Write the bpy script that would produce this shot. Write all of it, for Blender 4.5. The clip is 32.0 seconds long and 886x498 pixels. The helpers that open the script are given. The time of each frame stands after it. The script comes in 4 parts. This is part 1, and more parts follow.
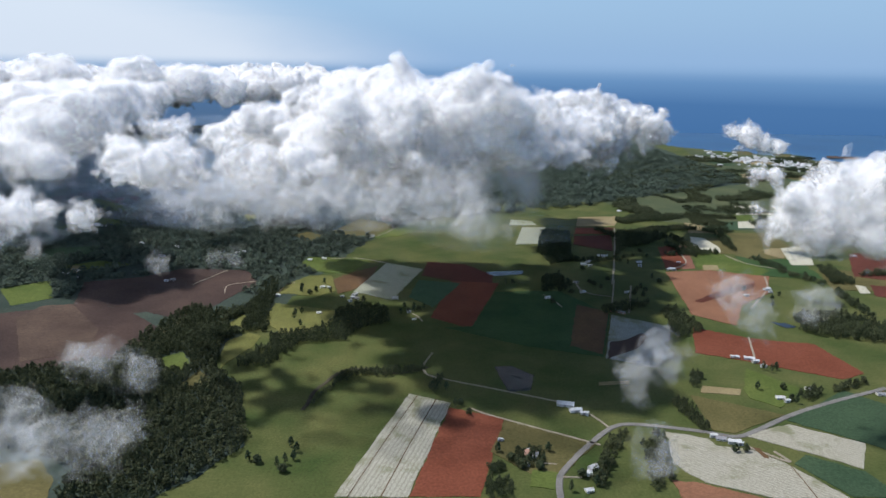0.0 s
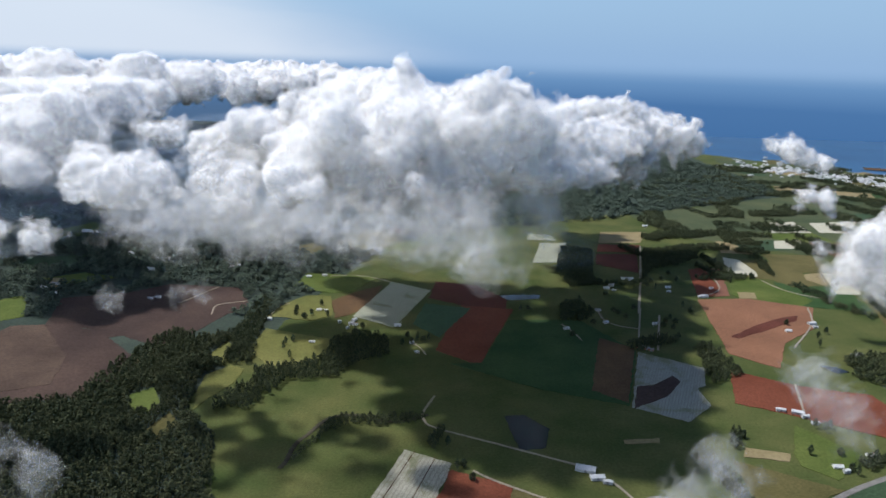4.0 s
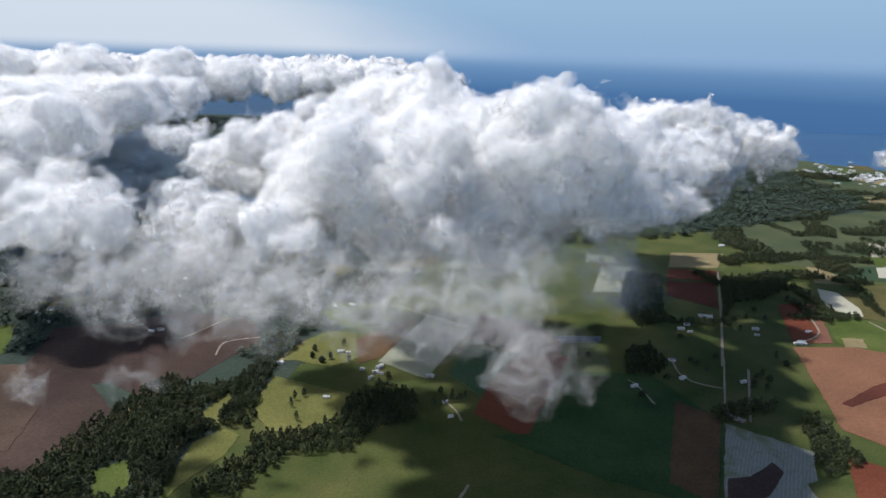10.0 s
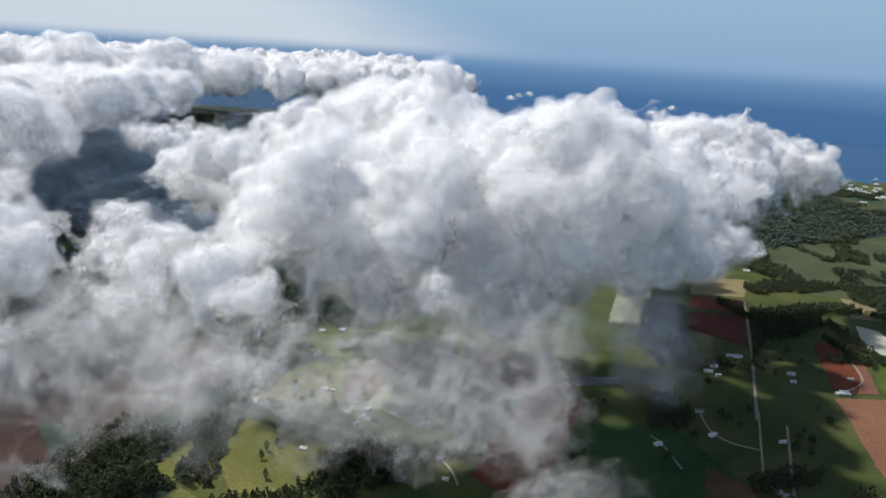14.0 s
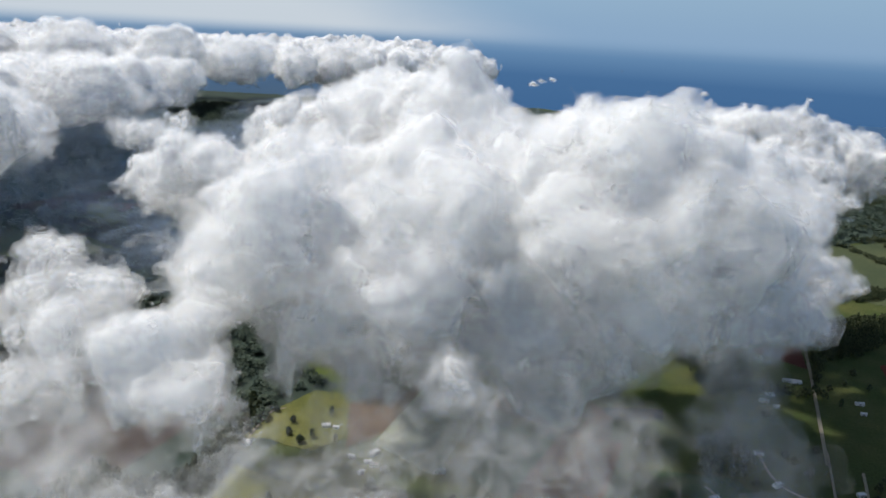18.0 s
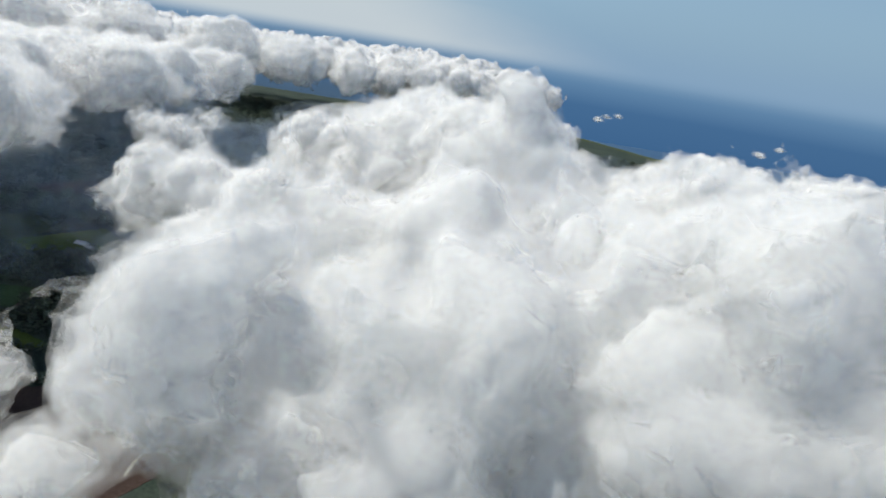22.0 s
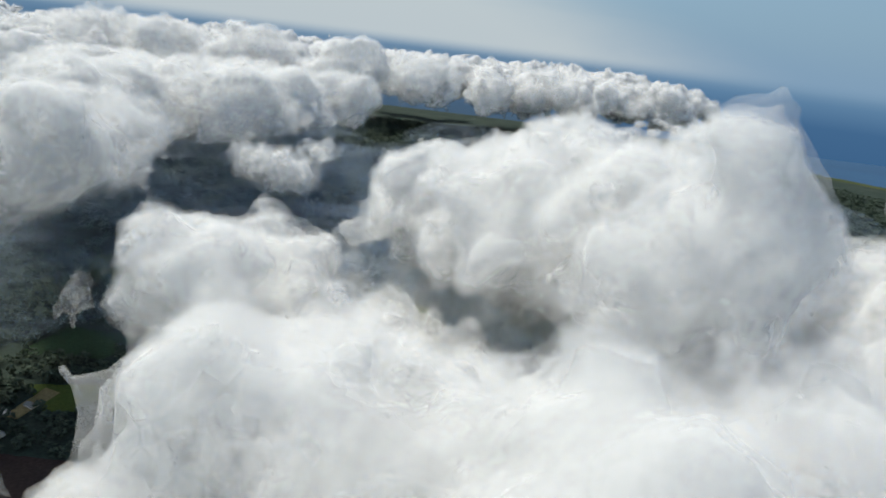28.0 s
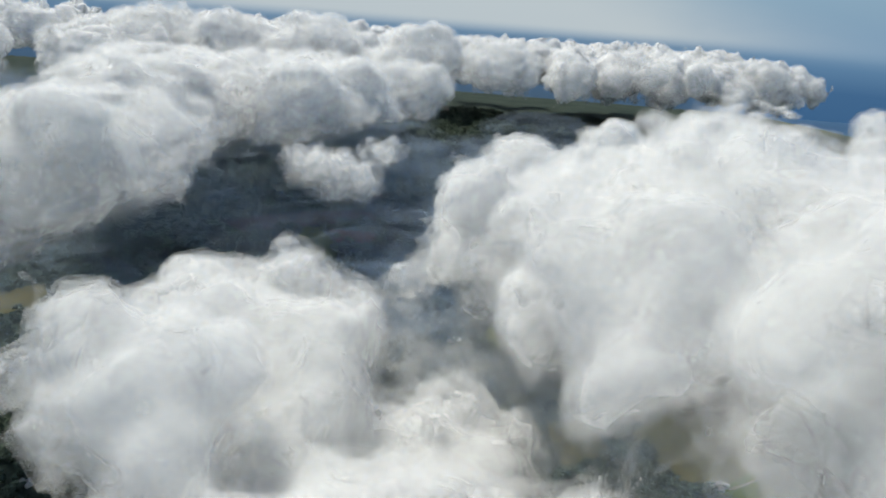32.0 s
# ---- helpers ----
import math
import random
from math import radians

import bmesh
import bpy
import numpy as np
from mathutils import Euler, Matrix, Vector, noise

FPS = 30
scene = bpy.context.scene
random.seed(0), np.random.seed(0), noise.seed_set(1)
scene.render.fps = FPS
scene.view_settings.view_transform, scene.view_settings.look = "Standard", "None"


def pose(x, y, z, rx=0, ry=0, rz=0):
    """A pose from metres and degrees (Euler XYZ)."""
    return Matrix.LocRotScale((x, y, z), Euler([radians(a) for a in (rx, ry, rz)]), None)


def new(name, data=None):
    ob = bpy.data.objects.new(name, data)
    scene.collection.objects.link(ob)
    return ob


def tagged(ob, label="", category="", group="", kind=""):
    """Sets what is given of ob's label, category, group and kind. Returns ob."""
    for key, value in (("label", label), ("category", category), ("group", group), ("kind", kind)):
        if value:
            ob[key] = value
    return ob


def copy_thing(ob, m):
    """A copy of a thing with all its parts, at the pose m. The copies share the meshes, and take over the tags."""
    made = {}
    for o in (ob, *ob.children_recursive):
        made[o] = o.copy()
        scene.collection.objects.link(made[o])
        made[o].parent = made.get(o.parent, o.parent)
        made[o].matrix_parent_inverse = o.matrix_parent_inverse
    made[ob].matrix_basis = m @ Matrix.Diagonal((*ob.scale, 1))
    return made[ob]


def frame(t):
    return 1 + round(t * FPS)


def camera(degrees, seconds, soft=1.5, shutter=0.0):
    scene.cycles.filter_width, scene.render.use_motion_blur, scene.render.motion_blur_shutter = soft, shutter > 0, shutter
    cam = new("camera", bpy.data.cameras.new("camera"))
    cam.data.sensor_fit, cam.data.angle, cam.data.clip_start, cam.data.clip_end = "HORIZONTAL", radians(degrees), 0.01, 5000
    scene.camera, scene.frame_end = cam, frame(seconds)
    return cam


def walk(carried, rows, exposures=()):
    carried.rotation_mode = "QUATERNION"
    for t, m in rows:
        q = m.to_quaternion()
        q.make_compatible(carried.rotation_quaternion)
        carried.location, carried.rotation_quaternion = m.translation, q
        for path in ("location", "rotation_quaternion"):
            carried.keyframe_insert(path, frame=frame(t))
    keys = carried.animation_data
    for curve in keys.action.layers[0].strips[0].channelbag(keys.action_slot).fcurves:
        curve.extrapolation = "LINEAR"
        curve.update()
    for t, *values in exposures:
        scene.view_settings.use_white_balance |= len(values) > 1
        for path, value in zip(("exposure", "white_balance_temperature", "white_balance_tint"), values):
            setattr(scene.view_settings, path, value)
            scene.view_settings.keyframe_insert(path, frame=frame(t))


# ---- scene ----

# ---- camera and walk ----
def fly(x, y, z, yaw, pitch, roll):
    return pose(x, y, z, 90 + pitch, 0, yaw) @ pose(0, 0, 0, 0, 0, roll)


cam = camera(62.5, 32.0, soft=1.8)
# seconds, place in metres, heading to the left, pitch and lean in degrees
ROWS = [
    (0.0, 0.0, 0.0, 430.0, -0.00, -14.20, 0.83),
    (0.5, 1.8, 17.4, 431.2, 0.26, -14.25, 0.53),
    (1.0, 3.7, 34.8, 432.3, 0.54, -14.28, 0.43),
    (1.5, 5.5, 52.2, 433.5, 0.78, -14.26, 0.47),
    (2.0, 7.2, 69.5, 434.6, 0.76, -14.20, 0.58),
    (2.5, 9.0, 86.8, 435.6, 0.75, -14.19, 0.83),
    (3.0, 10.8, 104.1, 436.7, 0.89, -14.22, 1.18),
    (3.5, 12.5, 121.3, 437.7, 1.12, -14.29, 1.50),
    (5.5, 19.3, 191.2, 441.1, 2.65, -14.43, 2.04),
    (6.0, 20.2, 209.1, 441.9, 2.92, -14.41, 2.09),
    (6.5, 21.0, 227.0, 442.6, 3.14, -14.35, 2.19),
    (7.0, 21.7, 245.1, 443.3, 3.39, -14.25, 2.43),
    (7.5, 22.2, 263.1, 444.1, 3.79, -14.28, 2.49),
    (8.0, 22.4, 281.2, 444.8, 4.28, -14.39, 2.36),
    (8.5, 22.5, 299.3, 445.6, 4.76, -14.60, 2.25),
    (9.0, 22.4, 317.4, 446.3, 5.19, -14.73, 2.06),
    (9.5, 22.0, 335.4, 447.1, 5.55, -14.84, 1.80),
    (10.0, 21.5, 353.3, 447.8, 5.82, -14.97, 1.74),
    (10.5, 20.7, 371.1, 448.5, 6.07, -14.95, 1.71),
    (11.0, 19.7, 388.7, 449.2, 6.31, -14.89, 2.03),
    (11.5, 18.6, 406.1, 449.9, 6.30, -14.86, 2.14),
    (12.0, 17.3, 423.2, 450.6, 6.20, -14.95, 2.09),
    (12.5, 15.9, 440.3, 451.3, 6.60, -15.01, 2.12),
    (13.0, 14.4, 457.1, 451.9, 6.99, -15.18, 2.12),
    (13.5, 12.8, 473.8, 452.5, 6.40, -15.19, 2.75),
    (14.0, 11.2, 490.5, 453.1, 6.26, -15.14, 3.48),
    (14.5, 9.5, 507.0, 453.6, 6.69, -15.28, 4.13),
    (16.5, 1.2, 573.0, 454.6, 7.51, -16.84, 3.15),
    (17.0, -1.1, 590.5, 454.6, 7.69, -16.78, 2.76),
    (17.5, -3.3, 608.2, 454.6, 7.78, -16.54, 2.76),
    (18.0, -5.5, 626.1, 454.5, 7.75, -16.38, 3.06),
    (18.5, -7.8, 644.3, 454.4, 7.69, -16.20, 3.35),
    (19.0, -10.0, 662.6, 454.3, 7.85, -15.95, 3.76),
    (19.5, -12.2, 681.0, 454.3, 8.04, -15.74, 4.73),
    (20.0, -14.4, 699.5, 454.2, 8.25, -15.56, 6.22),
    (20.5, -16.7, 717.8, 454.2, 8.64, -15.55, 7.55),
    (21.0, -19.0, 735.9, 454.2, 9.68, -15.51, 7.69),
    (21.5, -21.4, 753.8, 454.1, 10.68, -15.40, 8.57),
    (22.0, -23.9, 771.4, 454.1, 11.33, -15.34, 9.27),
    (22.5, -26.5, 788.6, 454.0, 12.48, -15.30, 9.19),
    (23.0, -29.3, 805.4, 454.0, 13.86, -15.35, 8.72),
    (23.5, -32.2, 821.8, 453.9, 14.82, -15.27, 8.38),
    (24.0, -35.3, 837.8, 453.8, 15.67, -15.19, 8.35),
    (24.5, -38.6, 853.5, 453.7, 16.63, -15.14, 8.60),
    (25.0, -42.0, 868.9, 453.6, 17.66, -15.26, 8.31),
    (25.5, -45.7, 884.2, 453.5, 18.69, -15.27, 8.11),
    (27.5, -64.6, 942.0, 452.8, 22.06, -15.48, 7.51),
    (28.0, -71.2, 957.1, 452.3, 22.75, -15.66, 6.98),
    (28.5, -78.0, 972.4, 451.7, 23.41, -15.83, 7.07),
    (29.0, -85.1, 987.7, 451.1, 23.86, -16.11, 7.55),
    (29.5, -92.4, 1003.1, 450.4, 24.36, -16.16, 8.41),
    (30.0, -100.1, 1018.4, 449.6, 25.37, -16.24, 8.78),
    (30.5, -107.8, 1033.7, 448.8, 26.48, -16.45, 8.84),
    (31.0, -115.8, 1049.0, 447.9, 27.69, -16.78, 7.20),
    (31.5, -123.8, 1064.3, 447.0, 28.30, -17.10, 5.89),
    (32.0, -131.8, 1079.6, 446.1, 28.93, -17.24, 4.61),
]
walk(cam, [(r[0], fly(*r[1:])) for r in ROWS],
     [(0, 0.31, 6200, 11), (9, 0.22, 6300, 11), (13, 0.13, 6400, 10), (19, 0.02, 6550, 8), (25, -0.09, 6650, 4), (32, -0.17, 6650, 4)])
scene.cycles.transparent_max_bounces = 64
scene.cycles.max_bounces, scene.cycles.diffuse_bounces, scene.cycles.transmission_bounces = 16, 12, 16

# ---- sky and sun ----
SUN_TURN, SUN_HEIGHT = radians(70), radians(60)   # to the left of the first heading, above the horizon
to_sun = Vector((-math.sin(SUN_TURN) * math.cos(SUN_HEIGHT), math.cos(SUN_TURN) * math.cos(SUN_HEIGHT), math.sin(SUN_HEIGHT)))
sun = new("sun", bpy.data.lights.new("sun", "SUN"))
sun.data.energy, sun.data.angle, sun.data.color = 3.9, radians(2.5), (1.0, 0.96, 0.90)
sun.matrix_world = Matrix.Translation((0, 0, 900)) @ to_sun.to_track_quat("Z", "Y").to_matrix().to_4x4()

world = bpy.data.worlds.new("sky")
scene.world = world
world.use_nodes = True
wn, wl = world.node_tree.nodes, world.node_tree.links
wn.clear()


def wnode(kind, **inputs):
    n = wn.new(kind)
    for key, value in inputs.items():
        n.inputs[key].default_value = value
    return n


sky = wnode("ShaderNodeTexSky")
sky.sky_type, sky.sun_disc, sky.sun_elevation, sky.sun_rotation = "NISHITA", False, SUN_HEIGHT, -SUN_TURN
sky.altitude, sky.air_density, sky.dust_density, sky.ozone_density = 400, 1.0, 0.35, 2.0
coord = wnode("ShaderNodeTexCoord")
split = wnode("ShaderNodeSeparateXYZ")
wl.new(coord.outputs["Generated"], split.inputs[0])
# the far sea below the horizon, haze painted in as paler blue towards it
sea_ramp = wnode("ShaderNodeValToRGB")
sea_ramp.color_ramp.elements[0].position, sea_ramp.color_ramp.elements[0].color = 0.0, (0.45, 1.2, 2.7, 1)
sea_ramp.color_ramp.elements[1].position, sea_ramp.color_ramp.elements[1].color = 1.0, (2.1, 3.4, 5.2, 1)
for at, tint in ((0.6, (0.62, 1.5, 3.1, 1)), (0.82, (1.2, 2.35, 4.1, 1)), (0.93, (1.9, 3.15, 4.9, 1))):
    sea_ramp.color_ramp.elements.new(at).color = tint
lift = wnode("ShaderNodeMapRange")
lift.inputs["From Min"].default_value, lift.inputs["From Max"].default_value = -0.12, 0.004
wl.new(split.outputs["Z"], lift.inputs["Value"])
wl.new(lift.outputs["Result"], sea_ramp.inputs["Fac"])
edge = wnode("ShaderNodeMapRange")
edge.interpolation_type = "SMOOTHSTEP"
edge.inputs["From Min"].default_value, edge.inputs["From Max"].default_value = -0.012, 0.008
wl.new(split.outputs["Z"], edge.inputs["Value"])
mix = wnode("ShaderNodeMix")
mix.data_type = "RGBA"
wl.new(edge.outputs["Result"], mix.inputs["Factor"])
# inland a dim blue stands for hill country seen through haze
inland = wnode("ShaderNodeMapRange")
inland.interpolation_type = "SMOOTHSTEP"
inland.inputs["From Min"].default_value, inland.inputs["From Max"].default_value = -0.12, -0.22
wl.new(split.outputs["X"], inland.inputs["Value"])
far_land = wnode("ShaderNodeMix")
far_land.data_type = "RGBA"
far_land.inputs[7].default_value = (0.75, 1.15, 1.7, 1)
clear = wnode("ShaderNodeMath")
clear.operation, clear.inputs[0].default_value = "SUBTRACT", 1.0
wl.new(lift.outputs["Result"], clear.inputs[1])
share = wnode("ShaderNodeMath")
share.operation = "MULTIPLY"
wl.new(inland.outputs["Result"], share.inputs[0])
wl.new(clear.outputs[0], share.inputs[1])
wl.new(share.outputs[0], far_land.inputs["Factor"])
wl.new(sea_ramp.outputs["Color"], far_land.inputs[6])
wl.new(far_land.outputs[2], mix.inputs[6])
# thin high cirrus veil over the part of the sky towards the sun
streak = wnode("ShaderNodeTexNoise", Scale=2.2, Detail=5.0, Roughness=0.6, Distortion=0.6)
stretch = wnode("ShaderNodeMapping")
stretch.inputs["Scale"].default_value = (1.0, 1.0, 5.0)
wl.new(coord.outputs["Generated"], stretch.inputs["Vector"])
wl.new(stretch.outputs["Vector"], streak.inputs["Vector"])
wobble = wnode("ShaderNodeMath")
wobble.operation, wobble.inputs[1].default_value = "MULTIPLY_ADD", 0.14
wl.new(streak.outputs["Fac"], wobble.inputs[0])
slant = wnode("ShaderNodeMath")
slant.operation, slant.inputs[1].default_value = "MINIMUM", 0.1
wl.new(split.outputs["Z"], slant.inputs[0])
edge_line = wnode("ShaderNodeMath")
edge_line.operation, edge_line.inputs[1].default_value = "MULTIPLY_ADD", 2.3
wl.new(slant.outputs[0], edge_line.inputs[0])
wl.new(split.outputs["X"], edge_line.inputs[2])
wl.new(edge_line.outputs[0], wobble.inputs[2])
cover = wnode("ShaderNodeMapRange")
cover.interpolation_type = "SMOOTHSTEP"
for key, value in (("From Min", 0.12), ("From Max", -0.22), ("To Min", 0.0), ("To Max", 0.74)):
    cover.inputs[key].default_value = value
wl.new(wobble.outputs[0], cover.inputs["Value"])
cirrus = wnode("ShaderNodeMix")
cirrus.data_type = "RGBA"
cirrus.inputs[7].default_value = (6.6, 7.0, 7.4, 1)
wl.new(cover.outputs["Result"], cirrus.inputs["Factor"])
haze = wnode("ShaderNodeMapRange")
haze.interpolation_type = "SMOOTHSTEP"
for key, value in (("From Min", 0.0), ("From Max", 0.22), ("To Min", 0.92), ("To Max", 0.05)):
    haze.inputs[key].default_value = value
wl.new(split.outputs["Z"], haze.inputs["Value"])
low_air = wnode("ShaderNodeMix")
low_air.data_type = "RGBA"
low_air.inputs[7].default_value = (2.1, 3.55, 5.6, 1)
wl.new(haze.outputs["Result"], low_air.inputs["Factor"])
wl.new(sky.outputs["Color"], low_air.inputs[6])
wl.new(low_air.outputs[2], cirrus.inputs[6])
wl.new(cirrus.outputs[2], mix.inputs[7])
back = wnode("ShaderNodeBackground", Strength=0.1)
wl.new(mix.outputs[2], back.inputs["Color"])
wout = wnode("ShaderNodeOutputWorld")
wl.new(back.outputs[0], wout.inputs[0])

# ---- materials ----
class Nodes:
    """A node material, built call by call."""

    def __init__(self, name):
        self.mat = bpy.data.materials.new(name)
        self.mat.use_nodes = True
        self.n, self.l = self.mat.node_tree.nodes, self.mat.node_tree.links
        self.n.clear()
        self.out = self.n.new("ShaderNodeOutputMaterial")
        self.place = self.n.new("ShaderNodeTexCoord").outputs["Object"]

    def add(self, kind, **inputs):
        node = self.n.new(kind)
        for key, value in inputs.items():
            key = key.replace("_", " ")
            if hasattr(value, "is_output"):
                self.l.new(value, node.inputs[key])
            else:
                node.inputs[key].default_value = value
        return node

    def noise(self, scale, detail=4, rough=0.55, warp=0.0):
        return self.add("ShaderNodeTexNoise", Vector=self.place, Scale=scale, Detail=detail, Roughness=rough, Distortion=warp).outputs["Fac"]

    def ramp(self, fac, *stops):
        node = self.n.new("ShaderNodeValToRGB")
        e = node.color_ramp.elements
        while len(e) < len(stops):
            e.new(0.5)
        for slot, (at, colour) in zip(e, stops):
            slot.position, slot.color = at, (*colour, 1)
        self.l.new(fac, node.inputs["Fac"])
        return node.outputs["Color"]

    def blend(self, fac, a, b, how="MIX"):
        node = self.n.new("ShaderNodeMix")
        node.data_type, node.blend_type = "RGBA", how
        for value, key in ((fac, "Factor"), (a, "A"), (b, "B")):
            slot = [s for s in node.inputs if s.name == key and s.enabled][0]
            if hasattr(value, "is_output"):
                self.l.new(value, slot)
            else:
                slot.default_value = value if key == "Factor" else (*value, 1)
        return [s for s in node.outputs if s.enabled][0]

    def bump(self, height, strength=0.5, distance=1.0):
        return self.add("ShaderNodeBump", Height=height, Strength=strength, Distance=distance).outputs["Normal"]

    def done(self, shader):
        self.l.new(shader.outputs[0], self.out.inputs["Surface"])
        return self.mat

    def solid(self, colour, rough=0.9, normal=None, **more):
        b = self.add("ShaderNodeBsdfPrincipled", Base_Color=colour if hasattr(colour, "is_output") else (*colour, 1), Roughness=rough, **{"Specular_IOR_Level": 0.08 if rough > 0.5 else 0.5, **more})
        if normal:
            self.l.new(normal, b.inputs["Normal"])
        return self.done(b)


def cloud_material(name, cover, ragged, size=55.0, bare=0.0):
    """White droplets; cover is how much of the light the layer stops, ragged how unevenly, size the shreds in metres."""
    m = Nodes(name)
    big, fine = m.noise(1 / size, 5, 0.56, 0.2), m.noise(0.07, 4, 0.5)
    white = m.ramp(fine, (0.2, (0.972, 0.974, 0.978)), (0.8, (0.993, 0.993, 0.993)))
    lifted = m.add("ShaderNodeVectorMath")     # shading normals tilted up to brighten shaded flanks, standing in for scattering
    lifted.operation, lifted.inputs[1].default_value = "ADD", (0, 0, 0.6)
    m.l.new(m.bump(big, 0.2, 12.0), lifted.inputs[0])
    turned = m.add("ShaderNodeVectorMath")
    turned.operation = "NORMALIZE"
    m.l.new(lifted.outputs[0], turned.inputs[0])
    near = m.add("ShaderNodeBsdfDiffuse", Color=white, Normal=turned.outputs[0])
    deep = m.add("ShaderNodeBsdfTranslucent", Color=white)
    body = m.add("ShaderNodeMixShader", Fac=0.84 if cover >= 1 else 0.62)
    m.l.new(near.outputs[0], body.inputs[1]), m.l.new(deep.outputs[0], body.inputs[2])
    if cover >= 1:
        return m.done(body)
    shreds = m.add("ShaderNodeMath", Value=big)
    shreds.operation = "MULTIPLY_ADD"
    m.l.new(big, shreds.inputs[0])
    shreds.inputs[1].default_value = 0.62
    half = m.add("ShaderNodeMath")
    half.operation, half.inputs[1].default_value = "MULTIPLY", 0.38
    m.l.new(m.noise(4.5 / size, 4, 0.58, 0.1), half.inputs[0])
    m.l.new(half.outputs[0], shreds.inputs[2])
    amount = m.add("ShaderNodeMapRange", Value=shreds.outputs[0])
    amount.inputs["From Min"].default_value, amount.inputs["From Max"].default_value = 0.5 - ragged + bare, 0.5 + ragged + bare
    amount.inputs["To Min"].default_value, amount.inputs["To Max"].default_value = 0.0, cover * 1.7
    veil = m.add("ShaderNodeMixShader", Fac=amount.outputs["Result"])
    m.l.new(m.add("ShaderNodeBsdfTransparent").outputs[0], veil.inputs[1])
    m.l.new(body.outputs[0], veil.inputs[2])
    return m.done(veil)


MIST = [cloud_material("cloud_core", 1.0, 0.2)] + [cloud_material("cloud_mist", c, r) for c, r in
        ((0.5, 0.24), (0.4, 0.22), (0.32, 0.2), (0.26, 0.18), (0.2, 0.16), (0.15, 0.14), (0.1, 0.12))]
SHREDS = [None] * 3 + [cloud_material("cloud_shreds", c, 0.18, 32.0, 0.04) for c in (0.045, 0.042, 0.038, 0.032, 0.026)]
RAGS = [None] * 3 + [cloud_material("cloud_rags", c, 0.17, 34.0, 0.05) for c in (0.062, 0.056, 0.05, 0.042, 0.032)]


def field_material(name, dark, light, scale=0.05, bump=0.3):
    m = Nodes(name)
    broad, fine = m.noise(scale * 0.2, 4), m.noise(scale * 6, 5, 0.65)
    base = m.ramp(broad, (0.3, dark), (0.7, light))
    grain = m.ramp(fine, (0.25, (0.62, 0.62, 0.62)), (0.75, (1.25, 1.25, 1.25)))
    return m.solid(m.blend(1.0, base, grain, "MULTIPLY"), 0.95, m.bump(fine, bump, 0.6))


GRASS = field_material("pasture", (0.038, 0.060, 0.017), (0.098, 0.102, 0.036))
# floor green shifted towards blue to carry some distance haze
FOREST_FLOOR = field_material("forest_floor", (0.024, 0.038, 0.031), (0.052, 0.068, 0.054), 0.03)
RED = field_material("tilled_red_soil", (0.115, 0.036, 0.020), (0.162, 0.054, 0.032))
RED_DARK = field_material("dark_red_soil", (0.071, 0.025, 0.018), (0.107, 0.038, 0.027))
ORANGE = field_material("dry_orange_soil", (0.160, 0.080, 0.048), (0.216, 0.108, 0.064))
PINK_SOIL = field_material("pink_soil", (0.156, 0.072, 0.051), (0.198, 0.096, 0.066))
BROWN = field_material("fallow_soil", (0.070, 0.043, 0.025), (0.119, 0.073, 0.038))
BEIGE = field_material("stubble", (0.180, 0.143, 0.075), (0.247, 0.203, 0.112))
OLIVE = field_material("dry_pasture", (0.070, 0.066, 0.025), (0.126, 0.108, 0.045))
GREEN = field_material("fresh_pasture", (0.049, 0.077, 0.017), (0.105, 0.126, 0.035))
GREEN_DEEP = field_material("young_crop", (0.030, 0.055, 0.030), (0.048, 0.078, 0.042))
# yellower, brighter copy of the pasture, sunshine put into its colour
YELLOW = field_material("sunny_pasture", (0.086, 0.096, 0.028), (0.155, 0.150, 0.052))
DARK_CROP = field_material("dark_green_crop", (0.022, 0.053, 0.019), (0.048, 0.083, 0.030))
TEAL_CROP = field_material("cabbage_crop", (0.035, 0.077, 0.042), (0.059, 0.105, 0.059))
# scrub and moor browns darkened for cloud shade that isn't cast there
SCRUB = field_material("felled_scrub", (0.036, 0.025, 0.023), (0.074, 0.050, 0.041), 0.04)
MOOR = field_material("pale_moor_grass", (0.052, 0.036, 0.029), (0.094, 0.066, 0.050), 0.05)
MUD = field_material("dark_creek_mud", (0.035, 0.032, 0.026), (0.075, 0.066, 0.05), 0.2)
PLAIN = field_material("coastal_pasture", (0.042, 0.060, 0.032), (0.085, 0.096, 0.048), 0.03)
GRAVEL = field_material("pale_gravel", (0.223, 0.192, 0.149), (0.285, 0.254, 0.205), 0.3)
ASPHALT = field_material("worn_asphalt", (0.13, 0.125, 0.12), (0.2, 0.19, 0.18), 0.3)


def crop_rows(name, dark, light, turn, spacing, thin):
    """A flowering crop: rows of blossom over darker leaves, thinner in places."""
    m = Nodes(name)
    lines = m.add("ShaderNodeTexWave", Vector=m.add("ShaderNodeMapping", Vector=m.place, Rotation=(0, 0, radians(turn))).outputs[0], Scale=0.314 / spacing, Distortion=1.2, Detail=3.0, Detail_Scale=0.4)
    patch, fine = m.noise(0.02, 5, 0.65, 0.5), m.noise(0.5, 4, 0.7)
    bloom = m.ramp(fine, (0.3, dark), (0.62, light))
    rows = m.blend(m.ramp(lines.outputs["Fac"], (0.05, (0.55, 0.55, 0.55)), (0.35, (0, 0, 0))), bloom, dark)
    bare = m.ramp(patch, (thin, (0.75, 0.75, 0.75)), (thin + 0.14, (0, 0, 0)))
    return m.solid(m.blend(bare, rows, (0.12, 0.125, 0.06)), 0.95, m.bump(fine, 0.4, 0.5))


